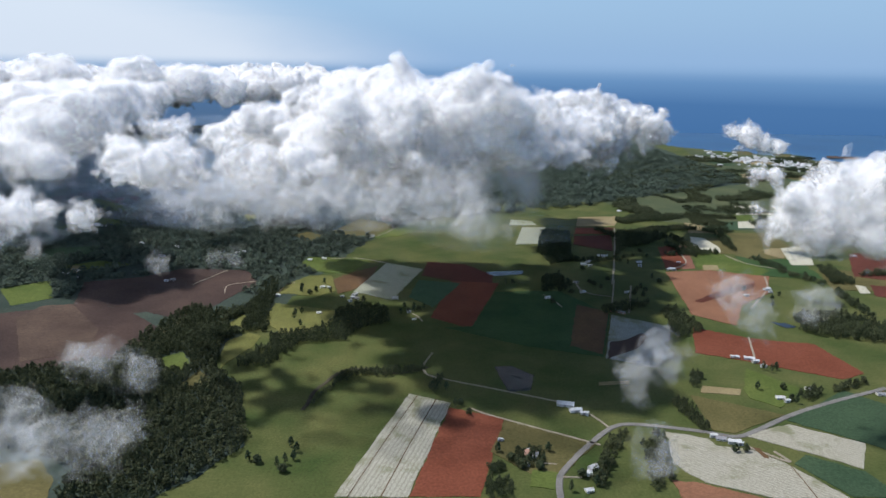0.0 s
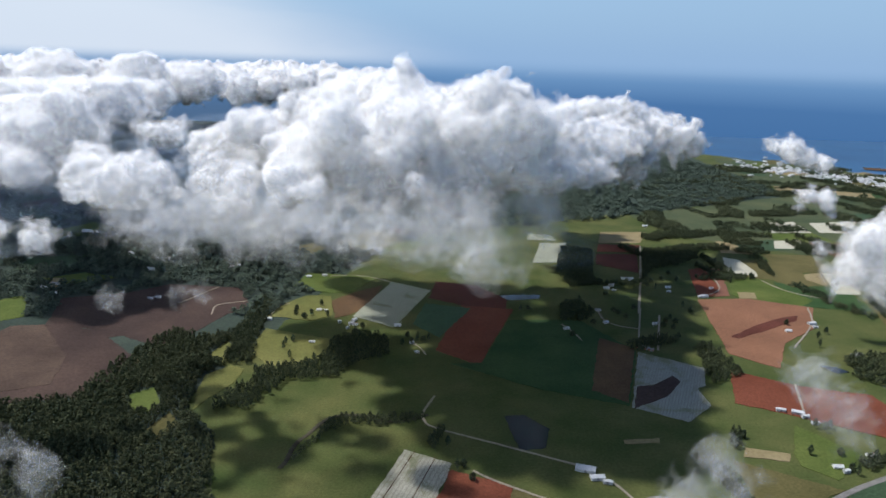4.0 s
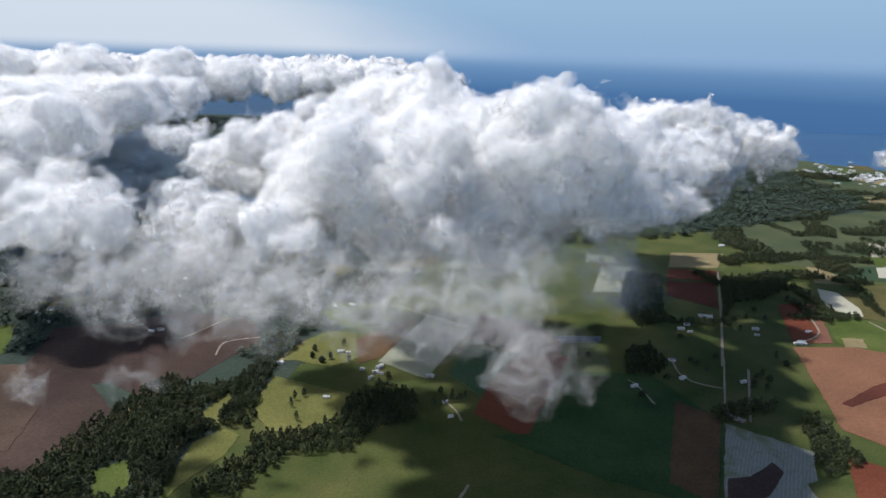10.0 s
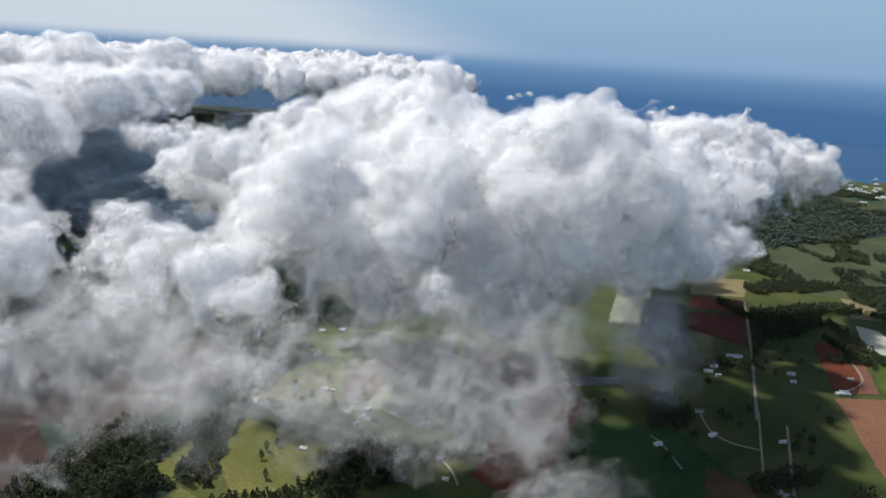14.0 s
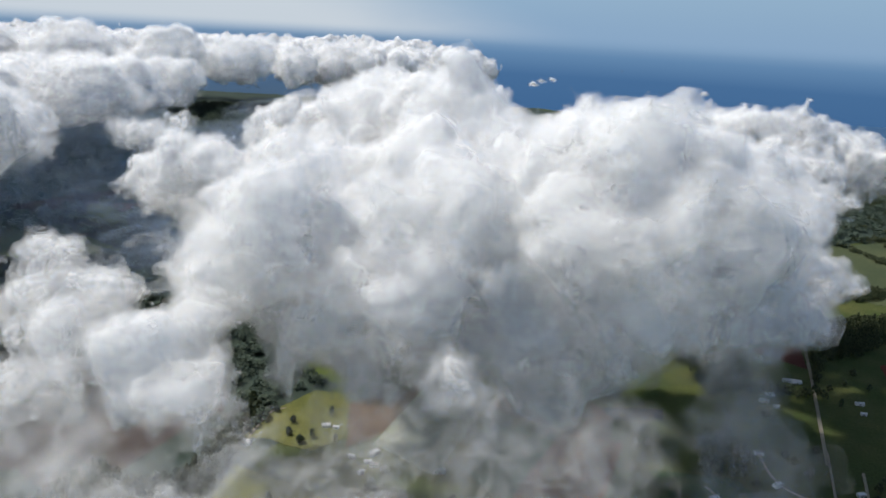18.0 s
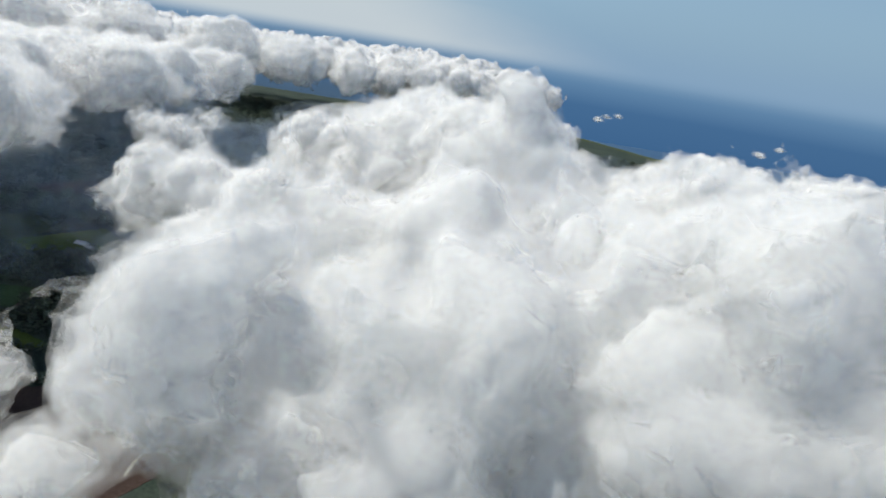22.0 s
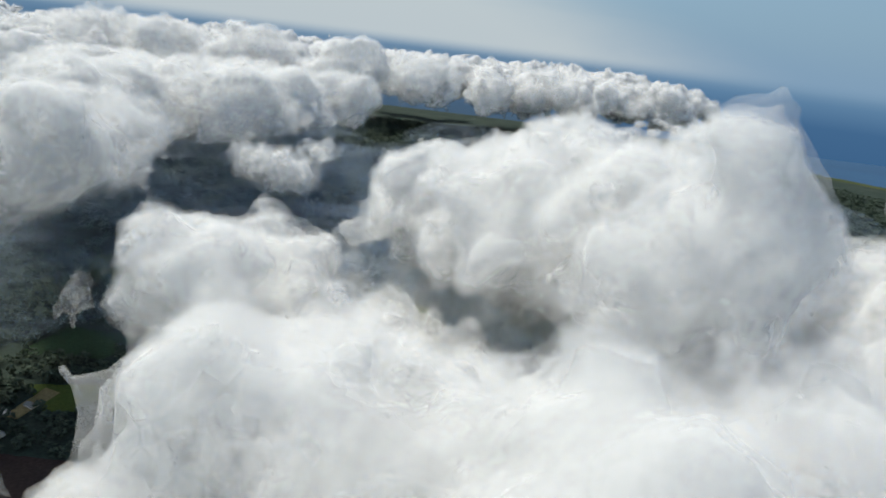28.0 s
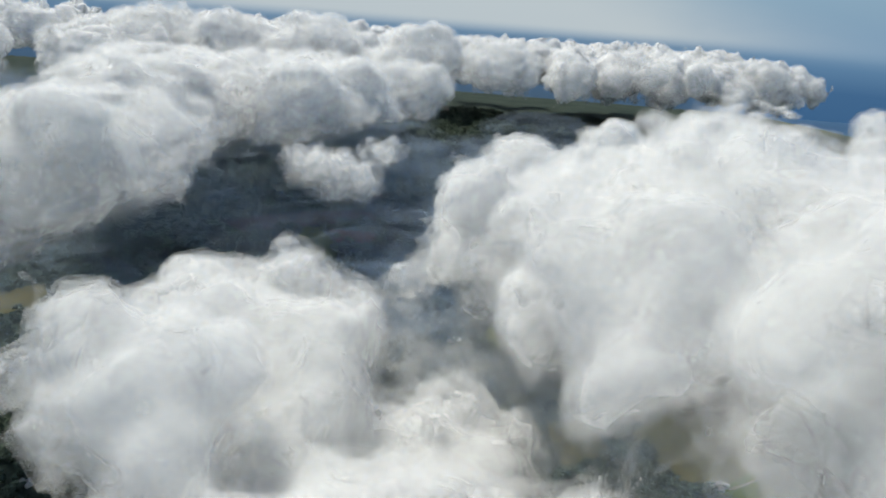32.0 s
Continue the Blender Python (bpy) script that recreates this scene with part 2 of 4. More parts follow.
WHITE = crop_rows("flowering_crop", (0.28, 0.27, 0.20), (0.46, 0.44, 0.36), 20, 4, 0.2)
WHITE_ROWS = crop_rows("flowering_rows", (0.17, 0.165, 0.12), (0.34, 0.33, 0.28), 15, 5, 0.33)
WHITE_ROWS_E = crop_rows("flowering_rows_aslant", (0.18, 0.17, 0.125), (0.35, 0.335, 0.28), -48, 5, 0.33)
WHITE_THIN = crop_rows("thin_flowering_crop", (0.17, 0.18, 0.13), (0.30, 0.31, 0.25), 20, 4, 0.3)
# greyer, darker copy of the white crop: cloud shade put into its colour
GREY_CROP = crop_rows("patchy_flowering_crop", (0.14, 0.15, 0.125), (0.26, 0.27, 0.25), 20, 4, 0.36)
WATER = Nodes("sea_water")
WATER = WATER.solid(WATER.ramp(WATER.noise(0.002, 3), (0.3, (0.011, 0.056, 0.135)), (0.7, (0.018, 0.082, 0.178))), 0.5, WATER.bump(WATER.noise(0.05, 5), 0.3, 2.0))
DAM = Nodes("dam_water")
DAM = DAM.solid(DAM.ramp(DAM.noise(0.02, 3), (0.3, (0.012, 0.018, 0.024)), (0.7, (0.02, 0.028, 0.034))), 0.2, DAM.bump(DAM.noise(0.4, 3), 0.1, 0.3), Specular_IOR_Level=0.15)


def leaf_material(name, dark, light):
    m = Nodes(name)
    one = m.add("ShaderNodeObjectInfo").outputs["Random"]
    isle = m.add("ShaderNodeNewGeometry").outputs["Random Per Island"]
    c = m.ramp(isle, (0.0, dark), (1.0, light))
    return m.solid(m.blend(1.0, c, m.ramp(one, (0.0, (0.8, 0.85, 0.8)), (1.0, (1.2, 1.1, 1.0))), "MULTIPLY"), 0.85, m.bump(m.noise(2.0, 3), 0.5, 0.3))


LEAVES = leaf_material("gum_leaves", (0.022, 0.035, 0.020), (0.068, 0.078, 0.042))
# gum green shifted to blue for the haze over far woods
LEAVES_FAR = leaf_material("haze_blue_leaves", (0.040, 0.060, 0.050), (0.070, 0.094, 0.074))
LEAVES_DARK = leaf_material("pine_leaves", (0.019, 0.035, 0.022), (0.058, 0.078, 0.041))
BARK = field_material("bark", (0.10, 0.08, 0.06), (0.22, 0.19, 0.15), 1.0)
PAINT = field_material("white_painted_boards", (0.62, 0.61, 0.58), (0.78, 0.77, 0.74), 0.6, 0.1)
IRON = field_material("pale_roof_iron", (0.42, 0.43, 0.44), (0.60, 0.61, 0.62), 0.5, 0.1)
IRON_RED = field_material("faded_red_roof_iron", (0.38, 0.22, 0.17), (0.48, 0.30, 0.24), 0.5, 0.1)
IRON_GREY = field_material("grey_roof_iron", (0.20, 0.20, 0.21), (0.30, 0.30, 0.31), 0.5, 0.1)
BRICK = field_material("brick_walls", (0.24, 0.12, 0.08), (0.34, 0.18, 0.13), 1.0)
PANE = Nodes("window_glass").solid((0.04, 0.05, 0.06), 0.1)

# ---- building helpers ----
def mesh_object(name, verts, faces, material, parent=None, label="", smooth=False):
    data = bpy.data.meshes.new(name)
    data.from_pydata(verts, [], faces)
    data.update()
    if smooth:
        data.polygons.foreach_set("use_smooth", [True] * len(data.polygons))
    data.materials.append(material)
    ob = new(name, data)
    ob.parent = parent
    if label:
        tagged(ob, label)
    return ob


# ---- clouds ----
LATTICE = np.random.RandomState(7).rand(32, 32, 32)


def value_noise(p):
    """Smooth noise of period 32 at an array of places."""
    i = np.floor(p).astype(int)
    f = p - i
    f = f * f * (3 - 2 * f)
    total = 0
    for dx in (0, 1):
        for dy in (0, 1):
            for dz in (0, 1):
                w = (f[..., 0] if dx else 1 - f[..., 0]) * (f[..., 1] if dy else 1 - f[..., 1]) * (f[..., 2] if dz else 1 - f[..., 2])
                total = total + w * LATTICE[(i[..., 0] + dx) % 32, (i[..., 1] + dy) % 32, (i[..., 2] + dz) % 32]
    return total


SLOPES = np.random.RandomState(8).normal(size=(32, 32, 32, 3))
SLOPES = (SLOPES / np.linalg.norm(SLOPES, axis=-1, keepdims=True)).reshape(-1, 3).T.astype(np.float32).copy()


def slope_noise(p):
    """Rounder noise, about -0.8 to 0.8, of period 32."""
    i = np.floor(p).astype(np.int32)
    f = (p - i).astype(np.float32).T.copy()
    u = f * f * f * (f * (f * 6 - 15) + 10)
    i = i.T.copy()
    total = 0
    for dx in (0, 1):
        for dy in (0, 1):
            for dz in (0, 1):
                at = ((i[0] + dx) % 32 * 32 + (i[1] + dy) % 32) * 32 + (i[2] + dz) % 32
                w = (u[0] if dx else 1 - u[0]) * (u[1] if dy else 1 - u[1]) * (u[2] if dz else 1 - u[2])
                total = total + w * (SLOPES[0][at] * (f[0] - dx) + SLOPES[1][at] * (f[1] - dy) + SLOPES[2][at] * (f[2] - dz))
    return total


def billows(p, size, octaves=4):
    """Creases between rounded heaps, about 0 to 1; size is the largest heap in metres."""
    total, gain, q = 0, 0.5, p / size
    for k in range(octaves):
        total = total + gain * (1 - 1.95 * np.abs(slope_noise(q)))
        q, gain = q * 2.1 + 11.3, gain * 0.56
    return total


def level_surface(f, level, low, cell):
    """A quad mesh where the grid f crosses the level."""
    s = f > level
    corners = [s[a:s.shape[0] - 1 + a, b:s.shape[1] - 1 + b, c:s.shape[2] - 1 + c] for a in (0, 1) for b in (0, 1) for c in (0, 1)]
    count = sum(c.astype(int) for c in corners)
    live = (count > 0) & (count < 8)
    ids = np.full(live.shape, -1)
    ids[live] = np.arange(live.sum())
    at = np.argwhere(live)
    place, weight = np.zeros((len(at), 3)), np.zeros(len(at))
    for axis in range(3):
        others = [k for k in range(3) if k != axis]
        for b in (0, 1):
            for c in (0, 1):
                off = np.zeros(3, int)
                off[others[0]], off[others[1]] = b, c
                p0 = at + off
                p1 = p0.copy()
                p1[:, axis] += 1
                v0, v1 = f[tuple(p0.T)], f[tuple(p1.T)]
                cross = (v0 > level) != (v1 > level)
                step = np.where(cross, (level - v0) / np.where(cross, v1 - v0, 1), 0)
                q = p0.astype(float)
                q[:, axis] += step
                place += q * cross[:, None]
                weight += cross
    verts = np.array(low) + cell * place / weight[:, None]
    quads = []
    for axis in range(3):
        u, v = (axis + 1) % 3, (axis + 2) % 3
        a = [slice(1, -1)] * 3
        b = [slice(1, -1)] * 3
        a[axis], b[axis] = slice(0, -1), slice(1, None)
        one, two = s[tuple(a)], s[tuple(b)]
        for flip in (False, True):
            e = np.argwhere((two & ~one) if flip else (one & ~two))
            if not len(e):
                continue
            e = e + np.array([0 if k == axis else 1 for k in range(3)])
            ring = []
            for du, dv in ((-1, -1), (0, -1), (0, 0), (-1, 0)):
                w = e.copy()
                w[:, u] += du
                w[:, v] += dv
                ring.append(ids[tuple(w.T)])
            quads.append(np.stack(ring[::-1] if flip else ring, 1))
    return verts, np.concatenate(quads)


def cloud(puffs, label, cell=7.0, heap=62.0, rough=46.0, thick=1.0, first=0, last=8, squash=1.0, foot=None, tear=60.0, inset=6.0, sheets=MIST, group="cumulus clouds"):
    """A cumulus heaped up from round puffs (x, y, z, radius), as an opaque core in ever thinner sheets of mist.
    foot: the height under which it is torn to rags."""
    p = np.array(puffs, float)
    reach = 3 * cell + 16 * thick + 0.3 * rough
    deep = p[:, 3:] / np.array([(1, 1, squash)])
    low = (p[:, :3] - deep).min(0) - reach
    high = (p[:, :3] + deep).max(0) + reach
    axes = [np.arange(a, b, cell) for a, b in zip(low, high)]
    grid = np.stack(np.meshgrid(*axes, indexing="ij"), -1)
    soft = 0.06 * p[:, 3].mean() + 1
    near = np.full(grid.shape[:3], 1e-30)
    for x, y, z, r in p:
        box = tuple(slice(max(0, int((c - r - reach - l) / cell)), int((c + r + reach - l) / cell) + 2) for c, l in zip((x, y, z), low))
        g = grid[box]
        d = np.sqrt((g[..., 0] - x) ** 2 + (g[..., 1] - y) ** 2 + ((g[..., 2] - z) * squash) ** 2)
        near[box] += np.exp((r - d) / soft)
    near = soft * np.log(near)
    solid = inset + 0.3 * rough + 12 * thick + (tear if foot else 0)
    f = np.where(near > solid, near, -99.0)
    live = (near > -reach) & (near <= solid)
    at = grid[live]
    f[live] = near[live] - inset + rough * (billows(at, heap, 5) - 0.66 if first >= 3 else 0.84 - billows(at, heap, 5))
    if foot:
        under = at[:, 2] < foot
        torn_off = np.zeros(len(at))
        torn_off[under] = tear * np.clip((foot - at[under, 2]) / 70, 0, 1) * billows(at[under] + 500, 45, 4) ** 1.5
        f[live] -= torn_off
    for axis in range(3):
        edge = [slice(None)] * 3
        for end in (0, -1):
            edge[axis] = end
            f[tuple(edge)] = -99
    grain = np.zeros(f.shape)
    grain[live] = 5.5 * thick * (value_noise(at / (2.6 * cell)) - 0.5)
    thing = None
    for k, level in enumerate((8, 4, 1.5, -1, -3.5, -6, -9, -12)):
        if not first <= k < last or not (f > level * thick).any():
            continue
        verts, quads = level_surface(f + np.roll(grain, (5 * k, 3 * k, k), (0, 1, 2)) if k else f, level * thick, low, cell)
        ob = mesh_object("cumulus_cloud" if thing is None else "mist", verts.tolist(), quads.tolist(), sheets[k], thing, smooth=True)
        if thing is None:
            thing = tagged(ob, label, "cloud", group)
        else:
            tagged(ob, kind="stuff")
    return thing


PUFFS_SMALL = [
    (-657, 1761, 262, 26), (-681, 1744, 269, 19), (-635, 1776, 257, 19), (-651, 1858, 282, 9), (-672, 1856, 279, 9), (-695, 1734, 273, 12),
]
PUFFS_WEST = [
    (-540, 905, 236, 20), (-515, 915, 240, 13), (-562, 895, 232, 17), (-580, 890, 238, 20), (-470, 955, 228, 5), (-486, 948, 231, 6),
]
PUFFS_RIGHTEND = [
    (354, 1806, 292, 60), (445, 1884, 281, 45), (541, 1957, 271, 36), (297, 1820, 302, 55), (257, 1878, 298, 50), (534, 1922, 280, 30),
    (389, 1851, 248, 60),
]
PUFFS_EAST = [
    (429, 831, 264, 34), (474, 843, 272, 42), (493, 809, 276, 45), (527, 811, 273, 45), (412, 851, 266, 18), (503, 852, 288, 30),
]
PUFFS_WISP1 = [
    (238, 567, 253, 4), (240, 542, 247, 4), (237, 580, 258, 3), (239, 518, 244, 2), (291, 552, 247, 2), (303, 559, 254, 2),
]
PUFFS_WISP2 = [
    (-197, 372, 221, 5), (-193, 387, 221, 4), (-207, 366, 221, 4), (-256, 401, 220, 4), (-249, 501, 214, 3), (-261, 497, 218, 2),
    (-236, 361, 220, 4), (-229, 507, 205, 2), (-237, 385, 217, 2),
]
PUFFS_WISP3 = [
    (134, 457, 222, 2), (160, 500, 234, 3), (136, 480, 224, 2), (123, 377, 217, 3), (165, 473, 228, 2),
]
PUFFS_SEA1 = [
    (723, 1750, 277, 22), (753, 1736, 258, 18), (781, 1723, 251, 14), (694, 1763, 282, 12), (589, 1366, 237, 12), (616, 1354, 234, 9),
]
PUFFS_MID = [
    (-247, 836, 205, 3), (-327, 808, 205, 3), (-269, 828, 202, 2), (-489, 844, 210, 2),
]
PUFFS_SLIVER1 = [
    (-661, 4793, 270, 22), (-634, 5054, 270, 23), (-565, 5029, 270, 23), (-499, 5004, 270, 23), (-430, 4924, 270, 22),
]
PUFFS_SLIVER2 = [
    (-467, 3462, 270, 16), (-464, 3730, 270, 17), (-417, 3633, 270, 16), (-364, 3534, 270, 16), (-317, 3370, 270, 15), (-388, 3232, 270, 15),
]
PUFFS_SLIVER3 = [
    (-62, 4103, 270, 13), (-11, 4260, 270, 13), (-92, 3840, 270, 12), (468, 3410, 270, 11), (614, 3832, 270, 12),
]
SHELF = [
    (-310, 800, 280, 18), (-212, 835, 278, 20), (-280, 840, 280, 18), (-390, 870, 285, 30), (-320, 890, 286, 32), (-180, 890, 288, 28),
    (-240, 910, 280, 42), (-360, 940, 290, 55), (-200, 960, 266, 32), (-430, 980, 282, 42), (-250, 980, 294, 36), (-290, 1000, 274, 52),
    (-380, 1010, 274, 45), (-180, 1010, 322, 42), (-450, 1040, 274, 45), (-360, 1060, 266, 42), (-210, 1080, 282, 62), (-410, 1080, 266, 42),
    (-480, 1090, 274, 52), (-280, 1120, 264, 30), (-180, 1120, 338, 42), (-250, 1140, 318, 18), (-500, 1150, 298, 32), (-460, 1150, 258, 32),
    (-190, 1170, 290, 72),
]
TOWER = [
    (-140, 855, 280, 22), (-170, 900, 300, 38), (20, 905, 270, 22), (-40, 920, 296, 24), (-50, 970, 362, 52),
    (-130, 970, 362, 42), (40, 1000, 362, 82), (0, 1000, 298, 72), (-90, 1020, 306, 90), (90, 1050, 322, 72), (-70, 1060, 370, 52),
    (30, 1060, 274, 52), (-130, 1080, 354, 52), (-20, 1110, 322, 90), (60, 1110, 370, 62), (-140, 1130, 298, 82), (100, 1150, 314, 90),
    (182, 1175, 290, 46), (-80, 1180, 398, 42), (-50, 1210, 298, 82), (50, 1220, 338, 90), (-140, 1220, 282, 62), (130, 1240, 306, 90),
    (-100, 1240, 384, 50),
]
HEAD = [
    (-290, 1200, 338, 42), (-210, 1210, 290, 62), (-150, 1260, 274, 52), (-40, 1270, 290, 72), (-310, 1270, 290, 62), (-250, 1290, 274, 52),
    (-170, 1290, 378, 52), (-110, 1310, 378, 62), (-370, 1330, 282, 62), (-170, 1360, 362, 72), (-50, 1370, 274, 52), (10, 1370, 282, 62),
    (-90, 1400, 354, 62), (-270, 1410, 338, 52), (-60, 1430, 266, 42), (-170, 1450, 338, 90), (-250, 1490, 314, 82), (-90, 1500, 338, 72),
    (-160, 1550, 314, 90), (-280, 1570, 306, 82), (10, 1580, 298, 52), (-80, 1590, 298, 62), (-370, 1600, 298, 52), (-110, 1600, 362, 52),
    (-230, 1600, 354, 52),
]
TAIL = [
    (90, 1290, 314, 90), (190, 1350, 298, 72), (40, 1360, 338, 72), (120, 1410, 314, 90), (230, 1420, 290, 62), (60, 1470, 290, 72),
    (210, 1490, 290, 72), (120, 1540, 306, 90), (270, 1540, 282, 62), (40, 1580, 290, 62), (250, 1620, 282, 62), (320, 1650, 282, 62),
    (140, 1680, 290, 72), (230, 1730, 282, 62), (330, 1740, 274, 52), (110, 1770, 290, 62), (180, 1790, 290, 72), (290, 1810, 274, 52),
    (360, 1840, 274, 52), (240, 1890, 282, 62), (150, 1920, 290, 72), (250, 1990, 282, 62), (180, 2030, 290, 72), (240, 2090, 282, 62),
    (150, 2100, 306, 52),
]
BANK = [
    (-746, 1471, 302, 80), (-863, 1601, 284, 93), (-1006, 1731, 284, 106), (-1058, 1861, 284, 106), (-1162, 1887, 284, 106), (-1279, 1952, 276, 106),
    (-915, 1978, 302, 80), (-1396, 2017, 276, 106), (-525, 2017, 250, 67), (-1058, 2030, 293, 93), (-1227, 2056, 284, 106), (-954, 2160, 302, 80),
    (-1084, 2173, 284, 106), (-1409, 2212, 276, 106), (-1253, 2225, 284, 106), (-1097, 2290, 284, 106), (-1409, 2329, 284, 106), (-499, 2329, 250, 67),
    (-1279, 2368, 284, 106), (-1162, 2420, 284, 106), (-993, 2420, 302, 80), (-1383, 2433, 276, 106), (-1149, 2550, 284, 106), (-1279, 2602, 284, 106),
    (-1409, 2602, 284, 106), (-790, 1400, 252, 66), (-735, 1345, 244, 46), (-850, 1480, 250, 70), (-1300, 2500, 358, 106), (-1100, 2650, 362, 98), (-1500, 2400, 354, 106), (-950, 2760, 352, 86), (-1650, 2300, 352, 106),
]
GREAT = dict(cell=5.2, heap=50, rough=66, foot=290, inset=22, squash=1.25)
cloud(SHELF, "low lumpy white cumulus shelf joining the great cloud", **{**GREAT, "foot": 308, "tear": 85.0})
cloud(TOWER, "huge white heaped cumulus tower with ragged grey foot", **{**GREAT, "foot": 305, "tear": 80.0})
cloud(HEAD, "rounded white cumulus heads behind the great tower", **GREAT)
cloud(TAIL, "long white cumulus tail reaching towards the coast", **GREAT)
# thin rags under the near foot of the great cloud: middle, half widths, count
RAG_BEDS = [(-285, 880, 60, 60, 18), (-175, 830, 45, 42, 14), (-205, 930, 60, 50, 8), (-90, 840, 40, 32, 13), (-30, 885, 40, 60, 11), (25, 860, 34, 55, 6),
            (40, 752, 13, 12, 3), (-40, 960, 60, 60, 12), (95, 990, 38, 60, 7)]
torn = random.Random(4)


def rags(beds):
    return [(x + torn.uniform(-a, a), y + torn.uniform(-b, b), torn.uniform(262, 288), torn.uniform(4, 9)) for x, y, a, b, n in beds for _ in range(n)]


cloud(rags([(-318, 1385, 48, 30, 12), (-215, 1372, 40, 28, 10), (-170, 1405, 30, 22, 5)]), "torn rags of mist over woods between two clouds", cell=3.6, heap=36, rough=60, first=3, thick=1.2, sheets=RAGS)
cloud(rags(RAG_BEDS), "thin ragged grey-white cloud fringe with gaps", cell=3.6, heap=36, rough=60, first=3, thick=1.2, sheets=RAGS)
cloud(BANK, "broad white cumulus bank over dark wooded hills", cell=11.0, heap=80, rough=100, thick=1.6, foot=245, inset=14, squash=1.5)
cloud(PUFFS_SMALL, "small separate white cumulus puff over woods", cell=3.5, heap=32, rough=34)
cloud(PUFFS_RIGHTEND, "trailing white cumulus end with torn edges", cell=7.0, heap=55, rough=85, thick=1.1)
cloud(PUFFS_WEST, "small torn white puff over brown moorland", cell=3.5, heap=32, rough=40, first=1)
cloud(PUFFS_EAST, "low white cumulus cloud over farm fields", cell=5.0, heap=44, rough=56)
cloud(PUFFS_WISP1, "thin torn wisp of cloud over red fields", cell=2.0, heap=26, rough=44, thick=0.7, first=3, inset=4, sheets=SHREDS)
cloud(PUFFS_WISP2, "thin grey wisps of cloud over dark forest", cell=2.0, heap=28, rough=46, thick=0.8, first=3, inset=4, sheets=SHREDS)
cloud(PUFFS_WISP3, "faint wisp of cloud over a grey field", cell=2.0, heap=22, rough=40, thick=0.6, first=3, inset=3, sheets=SHREDS)
cloud(PUFFS_SEA1, "small white cloud near the coast", cell=4.0, heap=32, rough=44, thick=0.9, first=1)
cloud(PUFFS_MID, "faint scraps of cloud over the valley", cell=2.0, heap=22, rough=36, thick=0.6, first=3, inset=3, sheets=SHREDS)
for scrap in (PUFFS_SLIVER1, PUFFS_SLIVER2, PUFFS_SLIVER3):
    cloud(scrap, "thin flat sliver of cloud beside the deck", cell=7.0, heap=50, rough=50, thick=1.2, first=2, squash=2.2, group="slivers of cloud")
# the cloud deck that runs on inland to the horizon
deck = random.Random(5)
for row in range(100):
    turn = radians(deck.uniform(9, 66) if row < 76 else deck.uniform(9, 40))
    far = deck.uniform((2600 if turn < radians(36) else 1900) if row < 76 else 3500, 4500)
    x, y = -130 - far * math.sin(turn), 1080 + far * math.cos(turn)
    size = deck.uniform(52, 88)
    heaps = [(x + deck.gauss(0, 1.7) * size, y + deck.gauss(0, 1.4) * size, 292 + deck.uniform(-12, 42), size * deck.uniform(0.5, 1.0)) for _ in range(8)]
    cloud(heaps, "distant white cumulus in a broken cloud deck", cell=13.0, heap=85, rough=105, thick=1.5, last=6, squash=1.25, inset=2, group="distant cloud deck")

# distance haze in the low air under the clouds, as thin blue-tinted shells
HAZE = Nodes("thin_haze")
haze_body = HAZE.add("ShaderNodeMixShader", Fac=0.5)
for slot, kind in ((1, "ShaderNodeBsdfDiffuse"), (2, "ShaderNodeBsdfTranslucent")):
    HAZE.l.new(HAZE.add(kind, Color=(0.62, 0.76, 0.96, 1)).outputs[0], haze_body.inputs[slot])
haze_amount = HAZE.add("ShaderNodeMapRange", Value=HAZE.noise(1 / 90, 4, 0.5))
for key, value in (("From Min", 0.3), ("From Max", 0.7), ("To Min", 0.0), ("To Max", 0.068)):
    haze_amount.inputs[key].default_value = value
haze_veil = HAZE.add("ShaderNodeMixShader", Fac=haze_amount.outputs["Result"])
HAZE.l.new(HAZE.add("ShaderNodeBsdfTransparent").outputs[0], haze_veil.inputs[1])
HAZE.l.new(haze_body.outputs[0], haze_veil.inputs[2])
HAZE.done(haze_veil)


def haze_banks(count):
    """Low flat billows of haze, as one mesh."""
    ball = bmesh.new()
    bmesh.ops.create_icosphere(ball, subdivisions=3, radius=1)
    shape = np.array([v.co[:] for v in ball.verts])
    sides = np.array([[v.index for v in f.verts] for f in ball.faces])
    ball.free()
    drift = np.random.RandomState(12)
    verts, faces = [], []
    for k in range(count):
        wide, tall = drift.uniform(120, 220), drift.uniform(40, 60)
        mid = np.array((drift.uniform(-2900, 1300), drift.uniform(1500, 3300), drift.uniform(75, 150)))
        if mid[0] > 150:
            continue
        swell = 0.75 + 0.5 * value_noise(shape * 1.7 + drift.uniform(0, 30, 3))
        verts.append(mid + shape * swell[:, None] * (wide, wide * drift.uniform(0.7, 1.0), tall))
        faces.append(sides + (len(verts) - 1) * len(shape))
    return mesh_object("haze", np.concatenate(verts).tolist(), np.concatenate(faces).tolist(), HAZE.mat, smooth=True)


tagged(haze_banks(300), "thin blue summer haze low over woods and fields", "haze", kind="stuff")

# ---- ground and sea ----
tagged(mesh_object("water", [(-9000, -4000, -3), (9000, -4000, -3), (9000, 12000, -3), (-9000, 12000, -3)], [(0, 1, 2, 3)], WATER), "blue open sea reaching the horizon", "sea", kind="structure")
